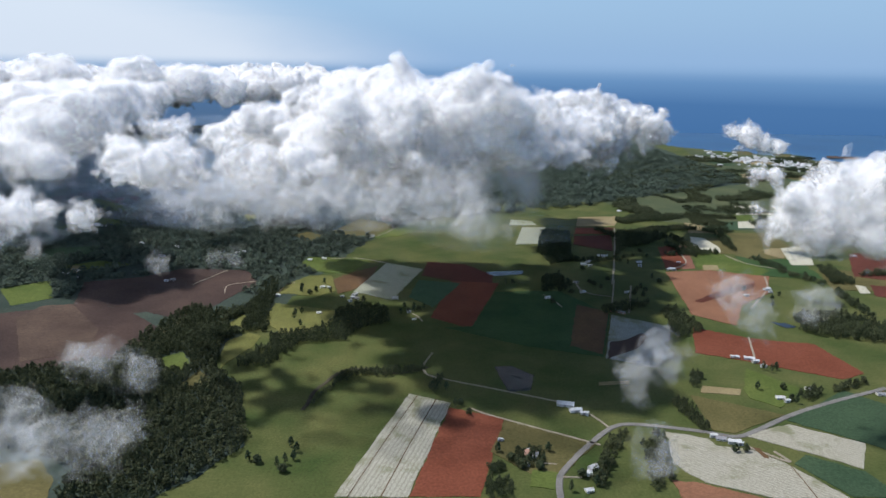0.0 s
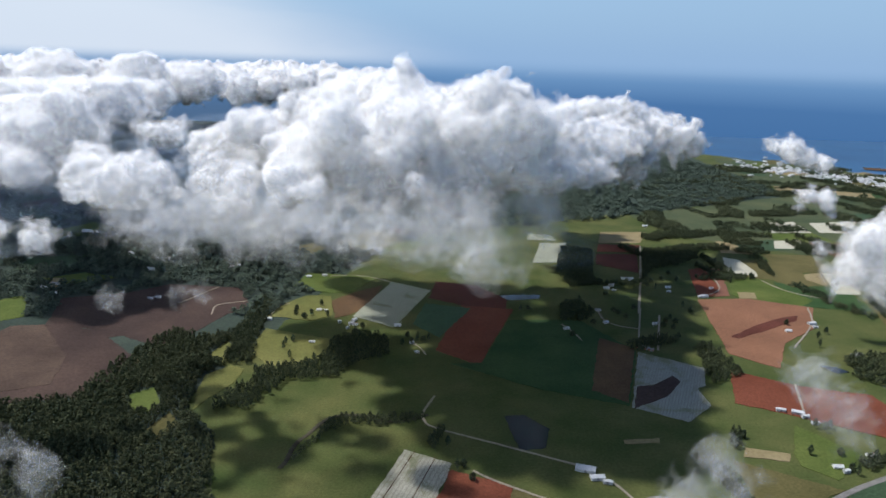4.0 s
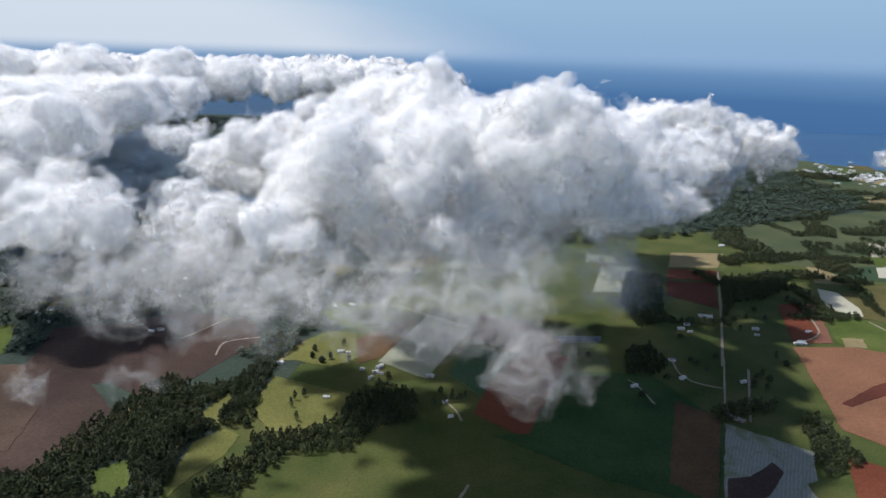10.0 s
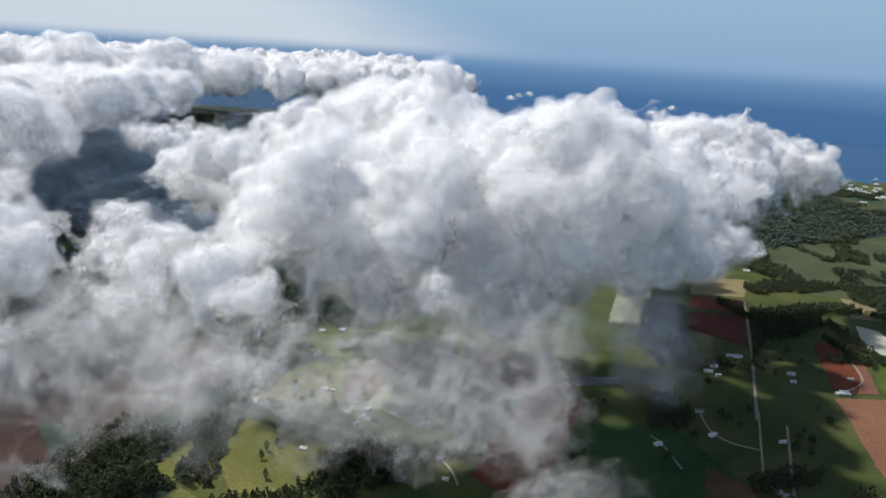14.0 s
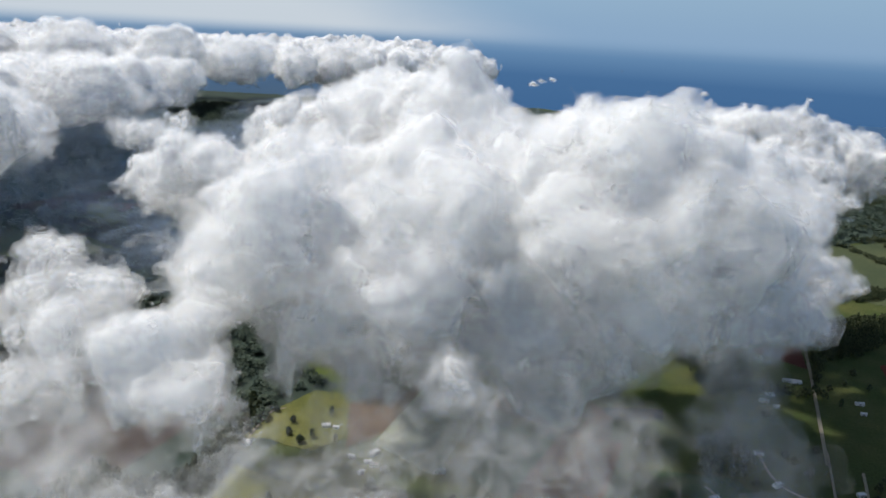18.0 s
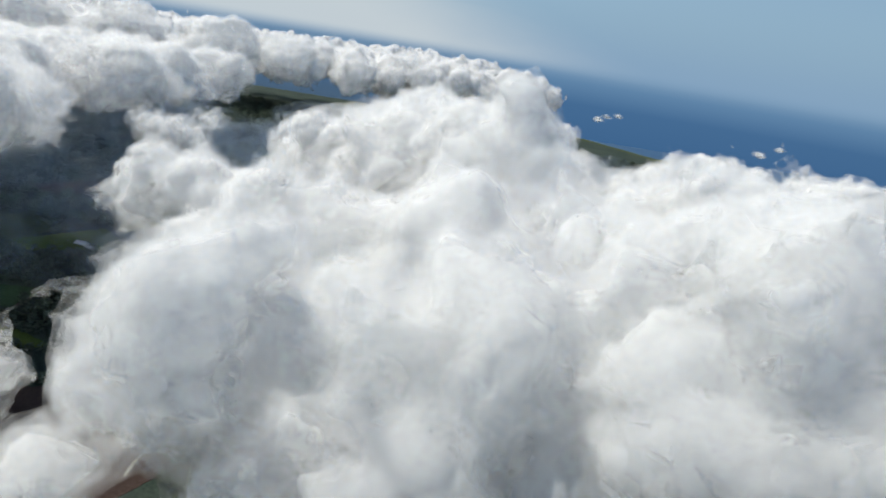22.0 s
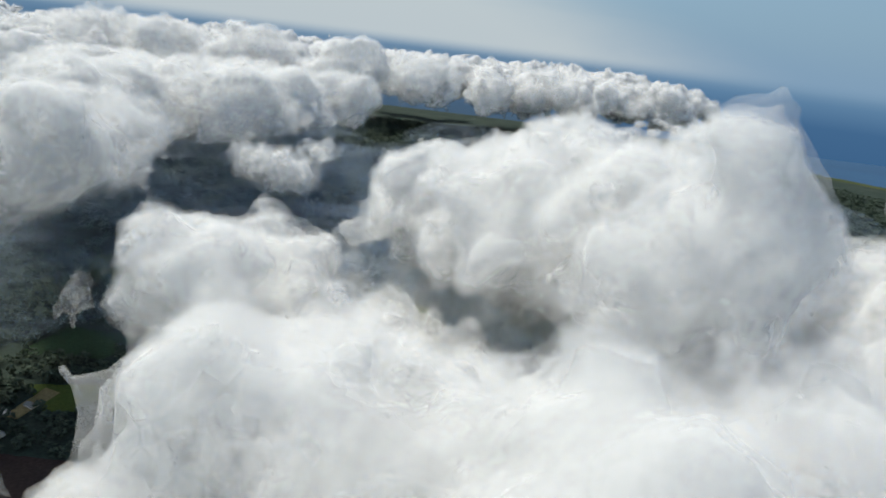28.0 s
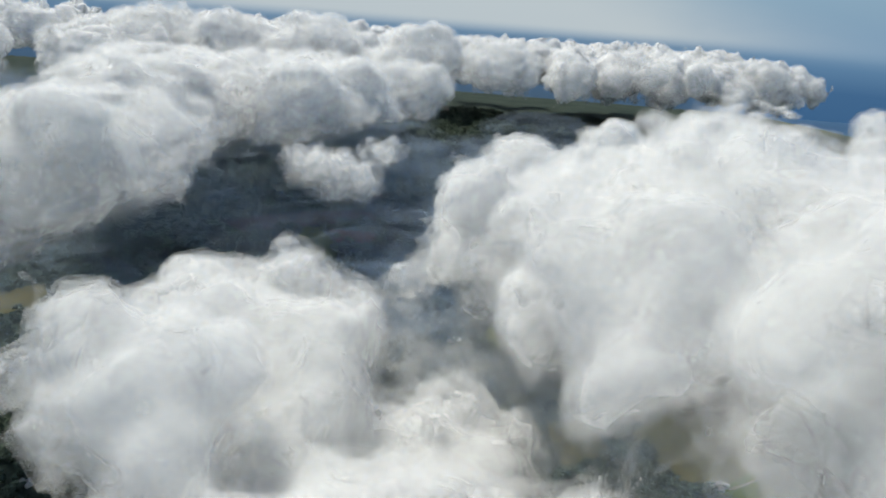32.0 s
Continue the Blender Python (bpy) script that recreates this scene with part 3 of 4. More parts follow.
COAST = [(4200, -1500), (3900, 500), (3100, 1900), (2500, 2750), (1990, 3280), (1730, 3700), (1460, 3920), (1265, 4175), (1180, 4700), (900, 5200), (240, 5420), (-600, 6300), (-2500, 7300), (-6000, 7600), (-6000, -1500)]


def ragged(outline, step, spread, seed):
    """The outline with points every few metres, pushed about a little."""
    rnd = random.Random(seed)
    ring = []
    for (x0, y0), (x1, y1) in zip(outline, outline[1:] + outline[:1]):
        n = max(1, int(math.hypot(x1 - x0, y1 - y0) / step))
        for k in range(n):
            near = 1 if 0 < k else 0
            ring.append((x0 + (x1 - x0) * k / n + near * rnd.gauss(0, spread), y0 + (y1 - y0) * k / n + near * rnd.gauss(0, spread)))
    return ring


def sheet(name, outline, z, depth, material, label, category, kind="structure"):
    """A flat patch with a skirt down to the ground."""
    if sum(a[0] * b[1] - b[0] * a[1] for a, b in zip(outline, outline[1:] + outline[:1])) < 0:
        outline = outline[::-1]
    n = len(outline)
    verts = [(x, y, z) for x, y in outline] + [(x, y, z - depth) for x, y in outline]
    faces = [tuple(range(n))] + [(k, n + k, n + (k + 1) % n, (k + 1) % n) for k in range(n)]
    return tagged(mesh_object(name, verts, faces, material), label, category, kind=kind)


sheet("ground", ragged(COAST, 90, 14, 1), 0, 4, GRASS, "rolling green pasture land running down to the coast", "land")
sheet("forest_floor", ragged([(-300, 640), (-225, 760), (-280, 930), (-330, 980), (-310, 1200), (-262, 1340), (-210, 1700), (40, 2300), (500, 2350), (820, 2560), (1180, 2800), (1200, 3300), (1180, 4100), (860, 5080), (230, 5330), (-620, 6200), (-5600, 7400), (-5600, -900), (-900, 250), (-420, 480)], 30, 6, 2), 0.3, 0.3, FOREST_FLOOR, "dark wooded hill country", "woodland ground")
sheet("pasture", ragged([(520, 2360), (640, 2050), (930, 1880), (1500, 1500), (2600, 1500), (2750, 2350), (2350, 2900), (1900, 3300), (1640, 3700), (1300, 4000), (1190, 3300), (1170, 2800), (820, 2560)], 40, 9, 5), 0.2, 0.2, PLAIN, "dull green coastal pasture", "land")
patch_count = 0
OUTLINES = []


def field(material, label, outline, over=0.0):
    global patch_count
    patch_count += 1
    OUTLINES.append(outline)
    sheet("field", ragged(outline, 9, 0.7, patch_count), 0.6 + 0.02 * (patch_count % 9) + over, 0.7, material, label, "field")


def way(kind, width, line):
    """A strip of road along a line of points."""
    pts = [Vector((x, y, 0)) for x, y in line]
    fine = []
    for k in range(len(pts) - 1):
        a, b, c, d = pts[max(k - 1, 0)], pts[k], pts[k + 1], pts[min(k + 2, len(pts) - 1)]
        for s in range(6):
            u = s / 6
            fine.append(0.5 * (2 * b + (c - a) * u + (2 * a - 5 * b + 4 * c - d) * u * u + (3 * b - a - 3 * c + d) * u ** 3))
    fine.append(pts[-1])
    verts, faces = [], []
    for k, p in enumerate(fine):
        ahead = (fine[min(k + 1, len(fine) - 1)] - fine[max(k - 1, 0)]).normalized()
        side = Vector((-ahead.y, ahead.x, 0)) * width * 0.5
        for q, z in ((p + side * 1.15, 0.5), (p + side, 0.95), (p - side, 0.95), (p - side * 1.15, 0.5)):
            verts.append((q.x, q.y, z))
        if k:
            faces += [(4 * k - 4 + j, 4 * k - 3 + j, 4 * k + 1 + j, 4 * k + j) for j in range(3)]
    if kind == "rut":
        tagged(mesh_object("track", verts, faces, BROWN), "narrow dark wheel rut through a pale crop", "track", kind="structure")
        return
    if kind == "creek":
        tagged(mesh_object("creek_bed", verts, faces, MUD), "winding muddy creek bed between pastures", "creek", kind="structure")
        return
    main = kind == "road"
    tagged(mesh_object(kind, verts, faces, ASPHALT if main else GRAVEL), "winding sealed country road" if main else "pale gravel farm track", "road", kind="structure")


def dam(outline):
    sheet("water", ragged(outline, 8, 0.6, 3), 0.5, 0.4, DAM, "dark still farm dam among fields", "pond")


field(WHITE_ROWS, "pale flowering crop field in long straight rows", [(-108, 660), (-43, 903), (13, 877), (-32, 662)])
field(RED, "tilled red soil field beside a pale crop", [(-31, 662), (12, 864), (80, 836), (42, 664)])
field(OLIVE, "dull olive grazed paddock beside a farmhouse", [(81, 830), (184, 777), (141, 718), (123, 681), (80, 730), (58, 754)])
field(GREEN, "small fresh green paddock with a straight edge", [(102, 717), (135, 711), (121, 678), (95, 684)])
# dark tones of these two fields also hold the cloud shadow over them
field(DARK_CROP, "large dark green crop field", [(4, 1160), (52, 1167), (103, 1362), (230, 1374), (300, 1239), (248, 1041), (135, 1081)])
field(BROWN, "brown fallow strip between green crops", [(250, 1291), (300, 1251), (248, 1050), (204, 1084)])
field(WHITE_THIN, "thin pale flowering field with a worn edge", [(-173, 1350), (-94, 1304), (-43, 1518), (-124, 1564)])
field(TEAL_CROP, "blue-green vegetable crop beside red soil", [(-64, 1324), (-49, 1435), (37, 1417), (-16, 1264)])
field(RED_DARK, "dark red-brown tilled soil field", [(-35, 1578), (51, 1561), (106, 1477), (98, 1391), (39, 1423), (-44, 1470)])
field(RED, "tilled orange-red soil field on a slope", [(-20, 1210), (48, 1156), (115, 1421), (19, 1432)])
field(GREY_CROP, "pale flowering field greyed for cloud shade, with a dark patch", [(302, 1236), (391, 1180), (372, 1116), (357, 1107), (359, 1052), (315, 1003), (250, 1037)])
field(WHITE_ROWS_E, "pale flowering crop field curving round a farmhouse", [(273, 808), (319, 793), (324, 775), (362, 767), (392, 733), (426, 671), (346, 669), (285, 696), (261, 735)])
field(WHITE_ROWS_E, "pale flowering crop field with mown rows", [(365, 803), (434, 831), (505, 786), (472, 729), (422, 765)])
field(ORANGE, "wide orange-brown ploughed field", [(484, 1525), (587, 1541), (697, 1498), (644, 1378), (561, 1300), (509, 1191), (489, 1205), (449, 1244)])
field(RED, "long red ploughed field crossed by a track", [(428, 1177), (509, 1128), (601, 1106), (619, 992), (575, 970), (462, 1032), (395, 1063)])
field(RED, "red ploughed field split by a farm track", [(529, 1744), (569, 1764), (554, 1606), (521, 1547), (491, 1548)])
field(PINK_SOIL, "pinkish bare soil field", [(572, 1765), (603, 1759), (558, 1554), (524, 1548), (556, 1607)])
field(WHITE, "bright pale flowering field with a curved edge", [(649, 1870), (680, 1849), (682, 1744), (669, 1704), (614, 1742)])
field(WHITE, "bright pale flowering field near the coast", [(925, 2307), (1017, 2336), (1006, 2186), (886, 2170)])
field(WHITE, "bright pale wedge-shaped flowering field", [(852, 2071), (921, 2087), (960, 1996), (818, 1981)])
field(WHITE, "bright pale flowering field beyond a hedge", [(1059, 2326), (1227, 2380), (1117, 2199), (1032, 2198)])
field(WHITE, "bright pale flowering field with notched edges", [(834, 1755), (932, 1784), (901, 1692), (872, 1675), (841, 1598), (789, 1595)])
field(WHITE, "small bright pale field beside a shed", [(851, 1445), (866, 1434), (851, 1388), (830, 1387)])
field(WHITE_THIN, "pale flowering field under drifting cloud", [(215, 1950), (282, 1955), (279, 1806), (264, 1764), (228, 1765), (179, 1754)])
field(WHITE_THIN, "narrow pale flowering field", [(193, 2051), (251, 2036), (259, 1982), (183, 1981)])
field(RED, "dark red tilled field beside a lane", [(363, 1957), (472, 1966), (444, 1891), (346, 1879)])
field(RED_DARK, "red tilled field below a lane", [(341, 1859), (441, 1871), (409, 1701), (324, 1763)])
field(BEIGE, "dry beige stubble field", [(396, 2105), (522, 2122), (477, 1988), (366, 1974)])
field(BEIGE, "narrow beige stubble strip in green pasture", [(365, 942), (414, 931), (405, 913), (355, 920)])
field(OLIVE, "olive-green hay paddock beside a plantation", [(338, 911), (442, 857), (357, 805), (334, 813)])
field(GREEN, "bright green pasture beside a country road", [(451, 1006), (501, 934), (444, 877), (415, 905), (419, 935)])
field(GREEN_DEEP, "deep green crop field beside a road", [(437, 841), (555, 932), (597, 885), (527, 767), (508, 787)])
field(GREEN_DEEP, "deep green crop field below a pale field", [(421, 758), (470, 723), (483, 673), (430, 673), (398, 737)])
field(RED_DARK, "dull red tilled field in haze", [(977, 1707), (1124, 1772), (957, 1471), (883, 1509)])
field(ORANGE, "orange-brown bare soil below a pale field", [(250, 701), (284, 693), (342, 666), (251, 664)])
field(GREEN, "green field between pale and orange land", [(637, 1840), (608, 1722), (666, 1689), (718, 1544), (661, 1484), (575, 1524), (567, 1571)])
field(YELLOW, "sunlit yellow-green paddock in woodland", [(-334, 1034), (-340, 1084), (-316, 1121), (-292, 1108), (-294, 1060), (-310, 1019), (-319, 976)])
field(YELLOW, "narrow sunlit paddock between trees", [(-362, 1149), (-350, 1213), (-335, 1196), (-328, 1122)])
field(GREEN, "ragged green clearing in woodland", [(-418, 1012), (-395, 1037), (-368, 995), (-369, 969), (-393, 965)])
field(OLIVE, "dry grassy clearing in woodland", [(-359, 911), (-347, 972), (-322, 939), (-335, 902)])
field(OLIVE, "pale green clearing at the forest edge", [(-490, 709), (-444, 725), (-406, 683), (-394, 643), (-449, 641)])
field(YELLOW, "sunlit yellow-green hill pasture", [(-307, 1196), (-306, 1275), (-239, 1253), (-184, 1237), (-155, 1186), (-191, 1158), (-230, 1127), (-259, 1123), (-293, 1160)])
field(YELLOW, "sunlit pasture rising beside a farmhouse", [(-321, 1328), (-306, 1402), (-276, 1457), (-230, 1460), (-208, 1353), (-237, 1318), (-296, 1332)])
field(GREEN, "green paddock with a farm drive", [(-314, 1507), (-307, 1607), (-215, 1603), (-157, 1589), (-195, 1491), (-233, 1475)])
field(BROWN, "bare brown paddock above a pale field", [(-224, 1431), (-185, 1493), (-140, 1541), (-153, 1416), (-177, 1358), (-200, 1334)])
field(SCRUB, "red-brown cleared scrub land", [(-668, 950), (-812, 1176), (-655, 1249), (-569, 1237), (-441, 1110), (-483, 997), (-562, 974)])
field(SCRUB, "red-brown felled plantation slope", [(-552, 1201), (-653, 1381), (-555, 1494), (-414, 1488), (-367, 1377), (-427, 1266)])
field(SCRUB, "brown cleared slope darkened for cloud shade", [(-665, 1249), (-711, 1387), (-606, 1432), (-411, 1485), (-373, 1404), (-434, 1169), (-559, 1238)])
field(GREEN, "hazy green patch among dark woods", [(-849, 1335), (-783, 1395), (-720, 1285), (-771, 1238)])
field(GREEN, "hazy green valley paddock", [(-1043, 1808), (-960, 2005), (-837, 1938), (-959, 1813)])
field(GREEN, "hazy green strip paddock in the valley", [(-813, 1499), (-751, 1548), (-667, 1525), (-749, 1467)])
field(YELLOW, "sunlit green patch seen through cloud", [(-555, 1991), (-579, 2068), (-551, 2072), (-521, 2019), (-516, 1960)])
field(GREEN, "green field at the edge of a dark valley", [(-1066, 2152), (-1135, 2268), (-1096, 2277), (-983, 2192), (-907, 2078), (-992, 2109)])
field(RED_DARK, "dark red tilled field in the valley", [(-1092, 2281), (-995, 2336), (-954, 2284), (-983, 2201)])
field(GREEN, "green farmland seen through a cloud gap", [(-191, 1801), (-184, 1883), (-151, 1902), (-123, 1927), (-75, 1887), (-113, 1823)])
field(OLIVE, "olive hillside strip above a wooded valley", [(-1218, 1649), (-1209, 1724), (-1121, 1673), (-1137, 1603)])
field(OLIVE, "dull green paddock seen through thin cloud", [(-387, 1819), (-352, 1862), (-300, 1810), (-330, 1747)])
field(SCRUB, "brown hill scrub above the valley", [(-1291, 2172), (-1231, 2340), (-1131, 2469), (-1040, 2433), (-1124, 2292), (-1196, 2144)])
field(SCRUB, "dark ragged patch in a pale field", [(272, 1104), (297, 1111), (332, 1147), (339, 1126), (307, 1075), (277, 1052), (252, 1033)], 0.3)
field(RED_DARK, "darker ploughed stripe across orange soil", [(478, 1320), (545, 1384), (609, 1431), (645, 1445), (631, 1418), (552, 1358), (489, 1313)], 0.3)
field(BROWN, "dark headland strip beside a pale field", [(365, 773), (373, 770), (375, 748), (369, 748)], 0.3)
field(MOOR, "pale brown moorland slope with faint furrows", [(-724, 1171), (-716, 1238), (-667, 1251), (-562, 1125), (-535, 1033), (-614, 989)], 0.3)
field(BEIGE, "small dry grass bank at the edge of woods", [(-471, 1120), (-444, 1182), (-434, 1147), (-449, 1113)], 0.3)
field(BEIGE, "sandy yard beside a hill farm", [(-772, 1435), (-792, 1505), (-769, 1506), (-755, 1441)], 0.3)
field(GREEN_DEEP, "dim green paddock among wooded hills", [(-920, 1644), (-811, 1686), (-805, 1598), (-900, 1545)])
field(PLAIN, "wide dull green hill paddock below cloud", [(-1152, 1873), (-1141, 2022), (-1013, 1928), (-1030, 1771)])
field(OLIVE, "olive-green pasture beside a lonely farm", [(-293, 1865), (-236, 2034), (-128, 1958), (-174, 1828), (-228, 1797)])
field(RED_DARK, "small red plot beside a farm track", [(-183, 2060), (-157, 2073), (-144, 2011), (-168, 1998)])
field(BEIGE, "square dry plot in green farmland", [(582, 1582), (618, 1584), (607, 1541), (571, 1540)], 0.3)
field(BEIGE, "narrow dry strip beside a farm track", [(221, 948), (266, 956), (263, 945), (220, 938)])
way("creek", 5, [(-177, 850), (-173, 867), (-171, 904), (-160, 932), (-149, 962), (-133, 979), (-108, 982), (-80, 971), (-52, 972), (-20, 992)])
way("rut", 0.9, [(-94, 660), (-71, 751), (-31, 899)])
way("rut", 0.9, [(-60, 661), (-38, 758), (-6, 888)])
way("rut", 0.9, [(392, 732), (392, 704), (391, 668)])
way("road", 6.5, [(621, 942), (530, 900), (450, 857), (389, 815), (355, 798), (318, 810), (246, 825), (212, 817), (172, 770), (140, 723), (128, 697), (124, 656)])
way("track", 3, [(188, 773), (78, 835), (51, 852), (37, 864)])
way("track", 3, [(171, 878), (77, 920), (-9, 958), (-24, 977), (-27, 997), (-14, 1047)])
way("track", 3, [(207, 816), (191, 849), (178, 848)])
way("track", 3, [(506, 1133), (476, 1032)])
way("track", 3.5, [(359, 776), (394, 741), (387, 764)])
way("lane", 4, [(469, 1955), (408, 1682), (346, 1424)])
way("track", 3, [(382, 1417), (336, 1245)])
way("track", 3, [(272, 1432), (275, 1381), (294, 1354), (326, 1343)])
way("track", 2.5, [(195, 1349), (206, 1328), (220, 1276)])
way("track", 2.5, [(130, 729), (105, 732)])
way("track", 2.5, [(153, 703), (133, 703)])
way("track", 2.5, [(-268, 1585), (-193, 1600), (-121, 1561)])
way("track", 2.5, [(-314, 1317), (-312, 1387), (-297, 1404)])
way("track", 2.5, [(-416, 1329), (-422, 1381), (-377, 1409)])
way("track", 2.5, [(-59, 1237), (-43, 1213), (-33, 1187)])
way("track", 3, [(569, 1752), (554, 1606), (496, 1543)])
way("track", 3, [(686, 1496), (651, 1402), (569, 1282)])
way("track", 2.5, [(-173, 1817), (-151, 1858), (-128, 1940), (-136, 1964)])
way("track", 3, [(667, 1678), (693, 1600), (760, 1552)])
way("track", 2.5, [(-495, 1381), (-456, 1486)])
way("track", 2.5, [(356, 1455), (307, 1256)])
dam([(62, 1488), (110, 1508), (173, 1516), (170, 1490), (110, 1474), (61, 1462)])
dam([(78, 997), (103, 1002), (133, 968), (123, 921), (92, 911)])
dam([(575, 1210), (600, 1205), (612, 1188), (590, 1180)])

# far paddocks on the plain towards the coast, and the patchwork right of the lane
quilt = random.Random(21)
TINTS = [GREEN, OLIVE, GREEN_DEEP, BEIGE, BROWN, GREEN_DEEP, PLAIN, OLIVE, RED_DARK, OLIVE, DARK_CROP]
for k in range(92):
    y = quilt.uniform(1950, 3900) if k < 60 else quilt.uniform(1250, 2000)
    x = (0.32 * y + quilt.uniform(-120, 1150)) if k < 60 else quilt.uniform(700, 1500)
    if x > 2350 - 0.32 * (y - 2700) or (y > 2500 and x < 1250):
        continue
    w, h, a = quilt.uniform(35, 85), quilt.uniform(35, 90), quilt.uniform(-0.3, 0.5)
    corners = [(x + (u * w * quilt.uniform(0.8, 1.1)) * math.cos(a) - v * h * math.sin(a), y + u * w * math.sin(a) + v * h * quilt.uniform(0.8, 1.1) * math.cos(a)) for u, v in ((-1, -1), (1, -1), (1, 1), (-1, 1))]
    sheet("field", ragged(corners, 14, 1.2, k), 0.34 + 0.0025 * k, 0.3, quilt.choice(TINTS), "far paddock on the coastal plain", "field")


# ---- trees ----
def clump(rnd, x, y, z, r):
    """A small angular tuft of leaves: eight faces of uneven reach."""
    d = [(1, 0, 0), (-1, 0, 0), (0, 1, 0), (0, -1, 0), (0, 0, 1), (0, 0, -1)]
    turn = Matrix.Rotation(rnd.uniform(0, 3.1), 3, "Z") @ Matrix.Rotation(rnd.uniform(-0.6, 0.6), 3, "X")
    verts = [tuple(Vector((x, y, z)) + turn @ Vector(v) * r * rnd.uniform(0.65, 1.3)) for v in d]
    faces = [(0, 2, 4), (2, 1, 4), (1, 3, 4), (3, 0, 4), (2, 0, 5), (1, 2, 5), (3, 1, 5), (0, 3, 5)]
    return verts, faces


def crown_shape(seed, count, wide, tall, start):
    """Leaf tufts set round limbs; uneven, with gaps."""
    rnd = random.Random(seed)
    verts, faces = [], []
    for k in range(count):
        u = (k + 0.5) / count
        a, ring = k * 2.4 + rnd.uniform(-0.5, 0.5), wide * math.sin(math.pi * min(0.97, 0.16 + 0.84 * u)) ** 0.7 * rnd.uniform(0.5, 1.05)
        v, f = clump(rnd, ring * math.cos(a), ring * math.sin(a), start + (tall - start) * u, wide * rnd.uniform(0.26, 0.46))
        faces += [tuple(i + len(verts) for i in q) for q in f]
        verts += v
    return verts, faces


def trunk_shape(tall, thick):
    """A tapered trunk with three limbs."""
    verts, faces = [], []

    def limb(a, b, ra, rb):
        base = len(verts)
        for p, r in ((a, ra), (b, rb)):
            verts.extend([(p[0] + r * math.cos(k * 1.257), p[1] + r * math.sin(k * 1.257), p[2]) for k in range(5)])
        faces.extend([(base + k, base + (k + 1) % 5, base + 5 + (k + 1) % 5, base + 5 + k) for k in range(5)])

    limb((0, 0, -0.2), (0, 0, tall * 0.5), thick, thick * 0.6)
    limb((0, 0, tall * 0.5), (0.1, 0, tall * 0.85), thick * 0.6, thick * 0.15)
    for k in range(3):
        a = k * 2.1
        limb((0, 0, tall * (0.3 + 0.08 * k)), (tall * 0.2 * math.cos(a), tall * 0.2 * math.sin(a), tall * (0.55 + 0.08 * k)), thick * 0.4, thick * 0.12)
    return verts, faces


TREES = []
for seed, (wide, tall, dark) in enumerate(((4.2, 10, 0), (3.4, 12, 1), (5.2, 9, 0), (2.8, 14, 1))):
    tree = mesh_object("tree", *trunk_shape(tall, 0.35), BARK)
    mesh_object("crown", *crown_shape(seed, 34, wide, tall, tall * 0.22), LEAVES_DARK if dark else LEAVES, tree)
    tagged(tree, "tall dark cypress tree standing in pasture" if dark else "spreading dark green gum tree in a paddock", "tree", "paddock trees")
    tree.matrix_world = pose(-60 + 9 * seed, 1235 + 4 * seed, 0.3)
    TREES.append(tree)
tree_dice = random.Random(11)


def lone_trees(places):
    for x, y in places:
        copy_thing(tree_dice.choice(TREES), pose(x, y, 0.3, 0, 0, tree_dice.uniform(0, 360)))


def inside(x, y, outline):
    hit = False
    for (x0, y0), (x1, y1) in zip(outline, outline[1:] + outline[:1]):
        if (y0 > y) != (y1 > y) and x < x0 + (y - y0) * (x1 - x0) / (y1 - y0):
            hit = not hit
    return hit


CROWNS = [crown_shape(40 + k, 13, 0.42, 1.0, 0.18) for k in range(6)]
wood_count = 0


def wood(spacing, height, outline, label="dense dark green gum woodland with uneven crowns", keep=1.0, leaves=LEAVES):
    """A stand of trees too many to count, as one mesh of separate crowns."""
    global wood_count
    wood_count += 1
    rnd = random.Random(100 + wood_count)
    xs, ys = [p[0] for p in outline], [p[1] for p in outline]
    verts, faces, total = [], [], 0
    y = min(ys)
    while y < max(ys):
        x = min(xs)
        while x < max(xs):
            px, py = x + rnd.uniform(-0.45, 0.45) * spacing, y + rnd.uniform(-0.45, 0.45) * spacing
            if rnd.random() < keep and inside(px, py, outline) and not any(inside(px, py, c) for c in (OUTLINES if leaves is LEAVES_FAR else CLEARINGS)):
                v, f = CROWNS[rnd.randrange(6)]
                h, w, a = height * rnd.uniform(0.6, 1.2), spacing * rnd.uniform(1.0, 1.6), rnd.uniform(0, 6.3)
                c, s = math.cos(a) * w, math.sin(a) * w
                arr = np.array(v)
                verts.append(np.stack([px + c * arr[:, 0] - s * arr[:, 1], py + s * arr[:, 0] + c * arr[:, 1], arr[:, 2] * h], 1))
                faces.append(np.array(f) + total)
                total += len(v)
            x += spacing
        y += spacing
    if verts:
        tagged(mesh_object("woodland", np.concatenate(verts).tolist(), np.concatenate(faces).tolist(), leaves), label, "woodland", kind="stuff")


# glades that stay open in the woods
CLEARINGS = [
    [(-334, 1034), (-340, 1084), (-316, 1121), (-292, 1108), (-294, 1060), (-310, 1019), (-319, 976)],
    [(-362, 1149), (-350, 1213), (-335, 1196), (-328, 1122)],
    [(-418, 1012), (-395, 1037), (-368, 995), (-369, 969), (-393, 965)],
    [(-359, 911), (-347, 972), (-322, 939), (-335, 902)],
    [(-490, 709), (-444, 725), (-406, 683), (-394, 643), (-449, 641)],
]
wood(7, 12, [(-385, 643), (-394, 706), (-455, 734), (-541, 750), (-657, 931), (-562, 974), (-458, 998), (-438, 1102), (-434, 1198), (-339, 1248), (-308, 1203), (-345, 1094), (-328, 982), (-271, 908), (-221, 759), (-293, 645)])
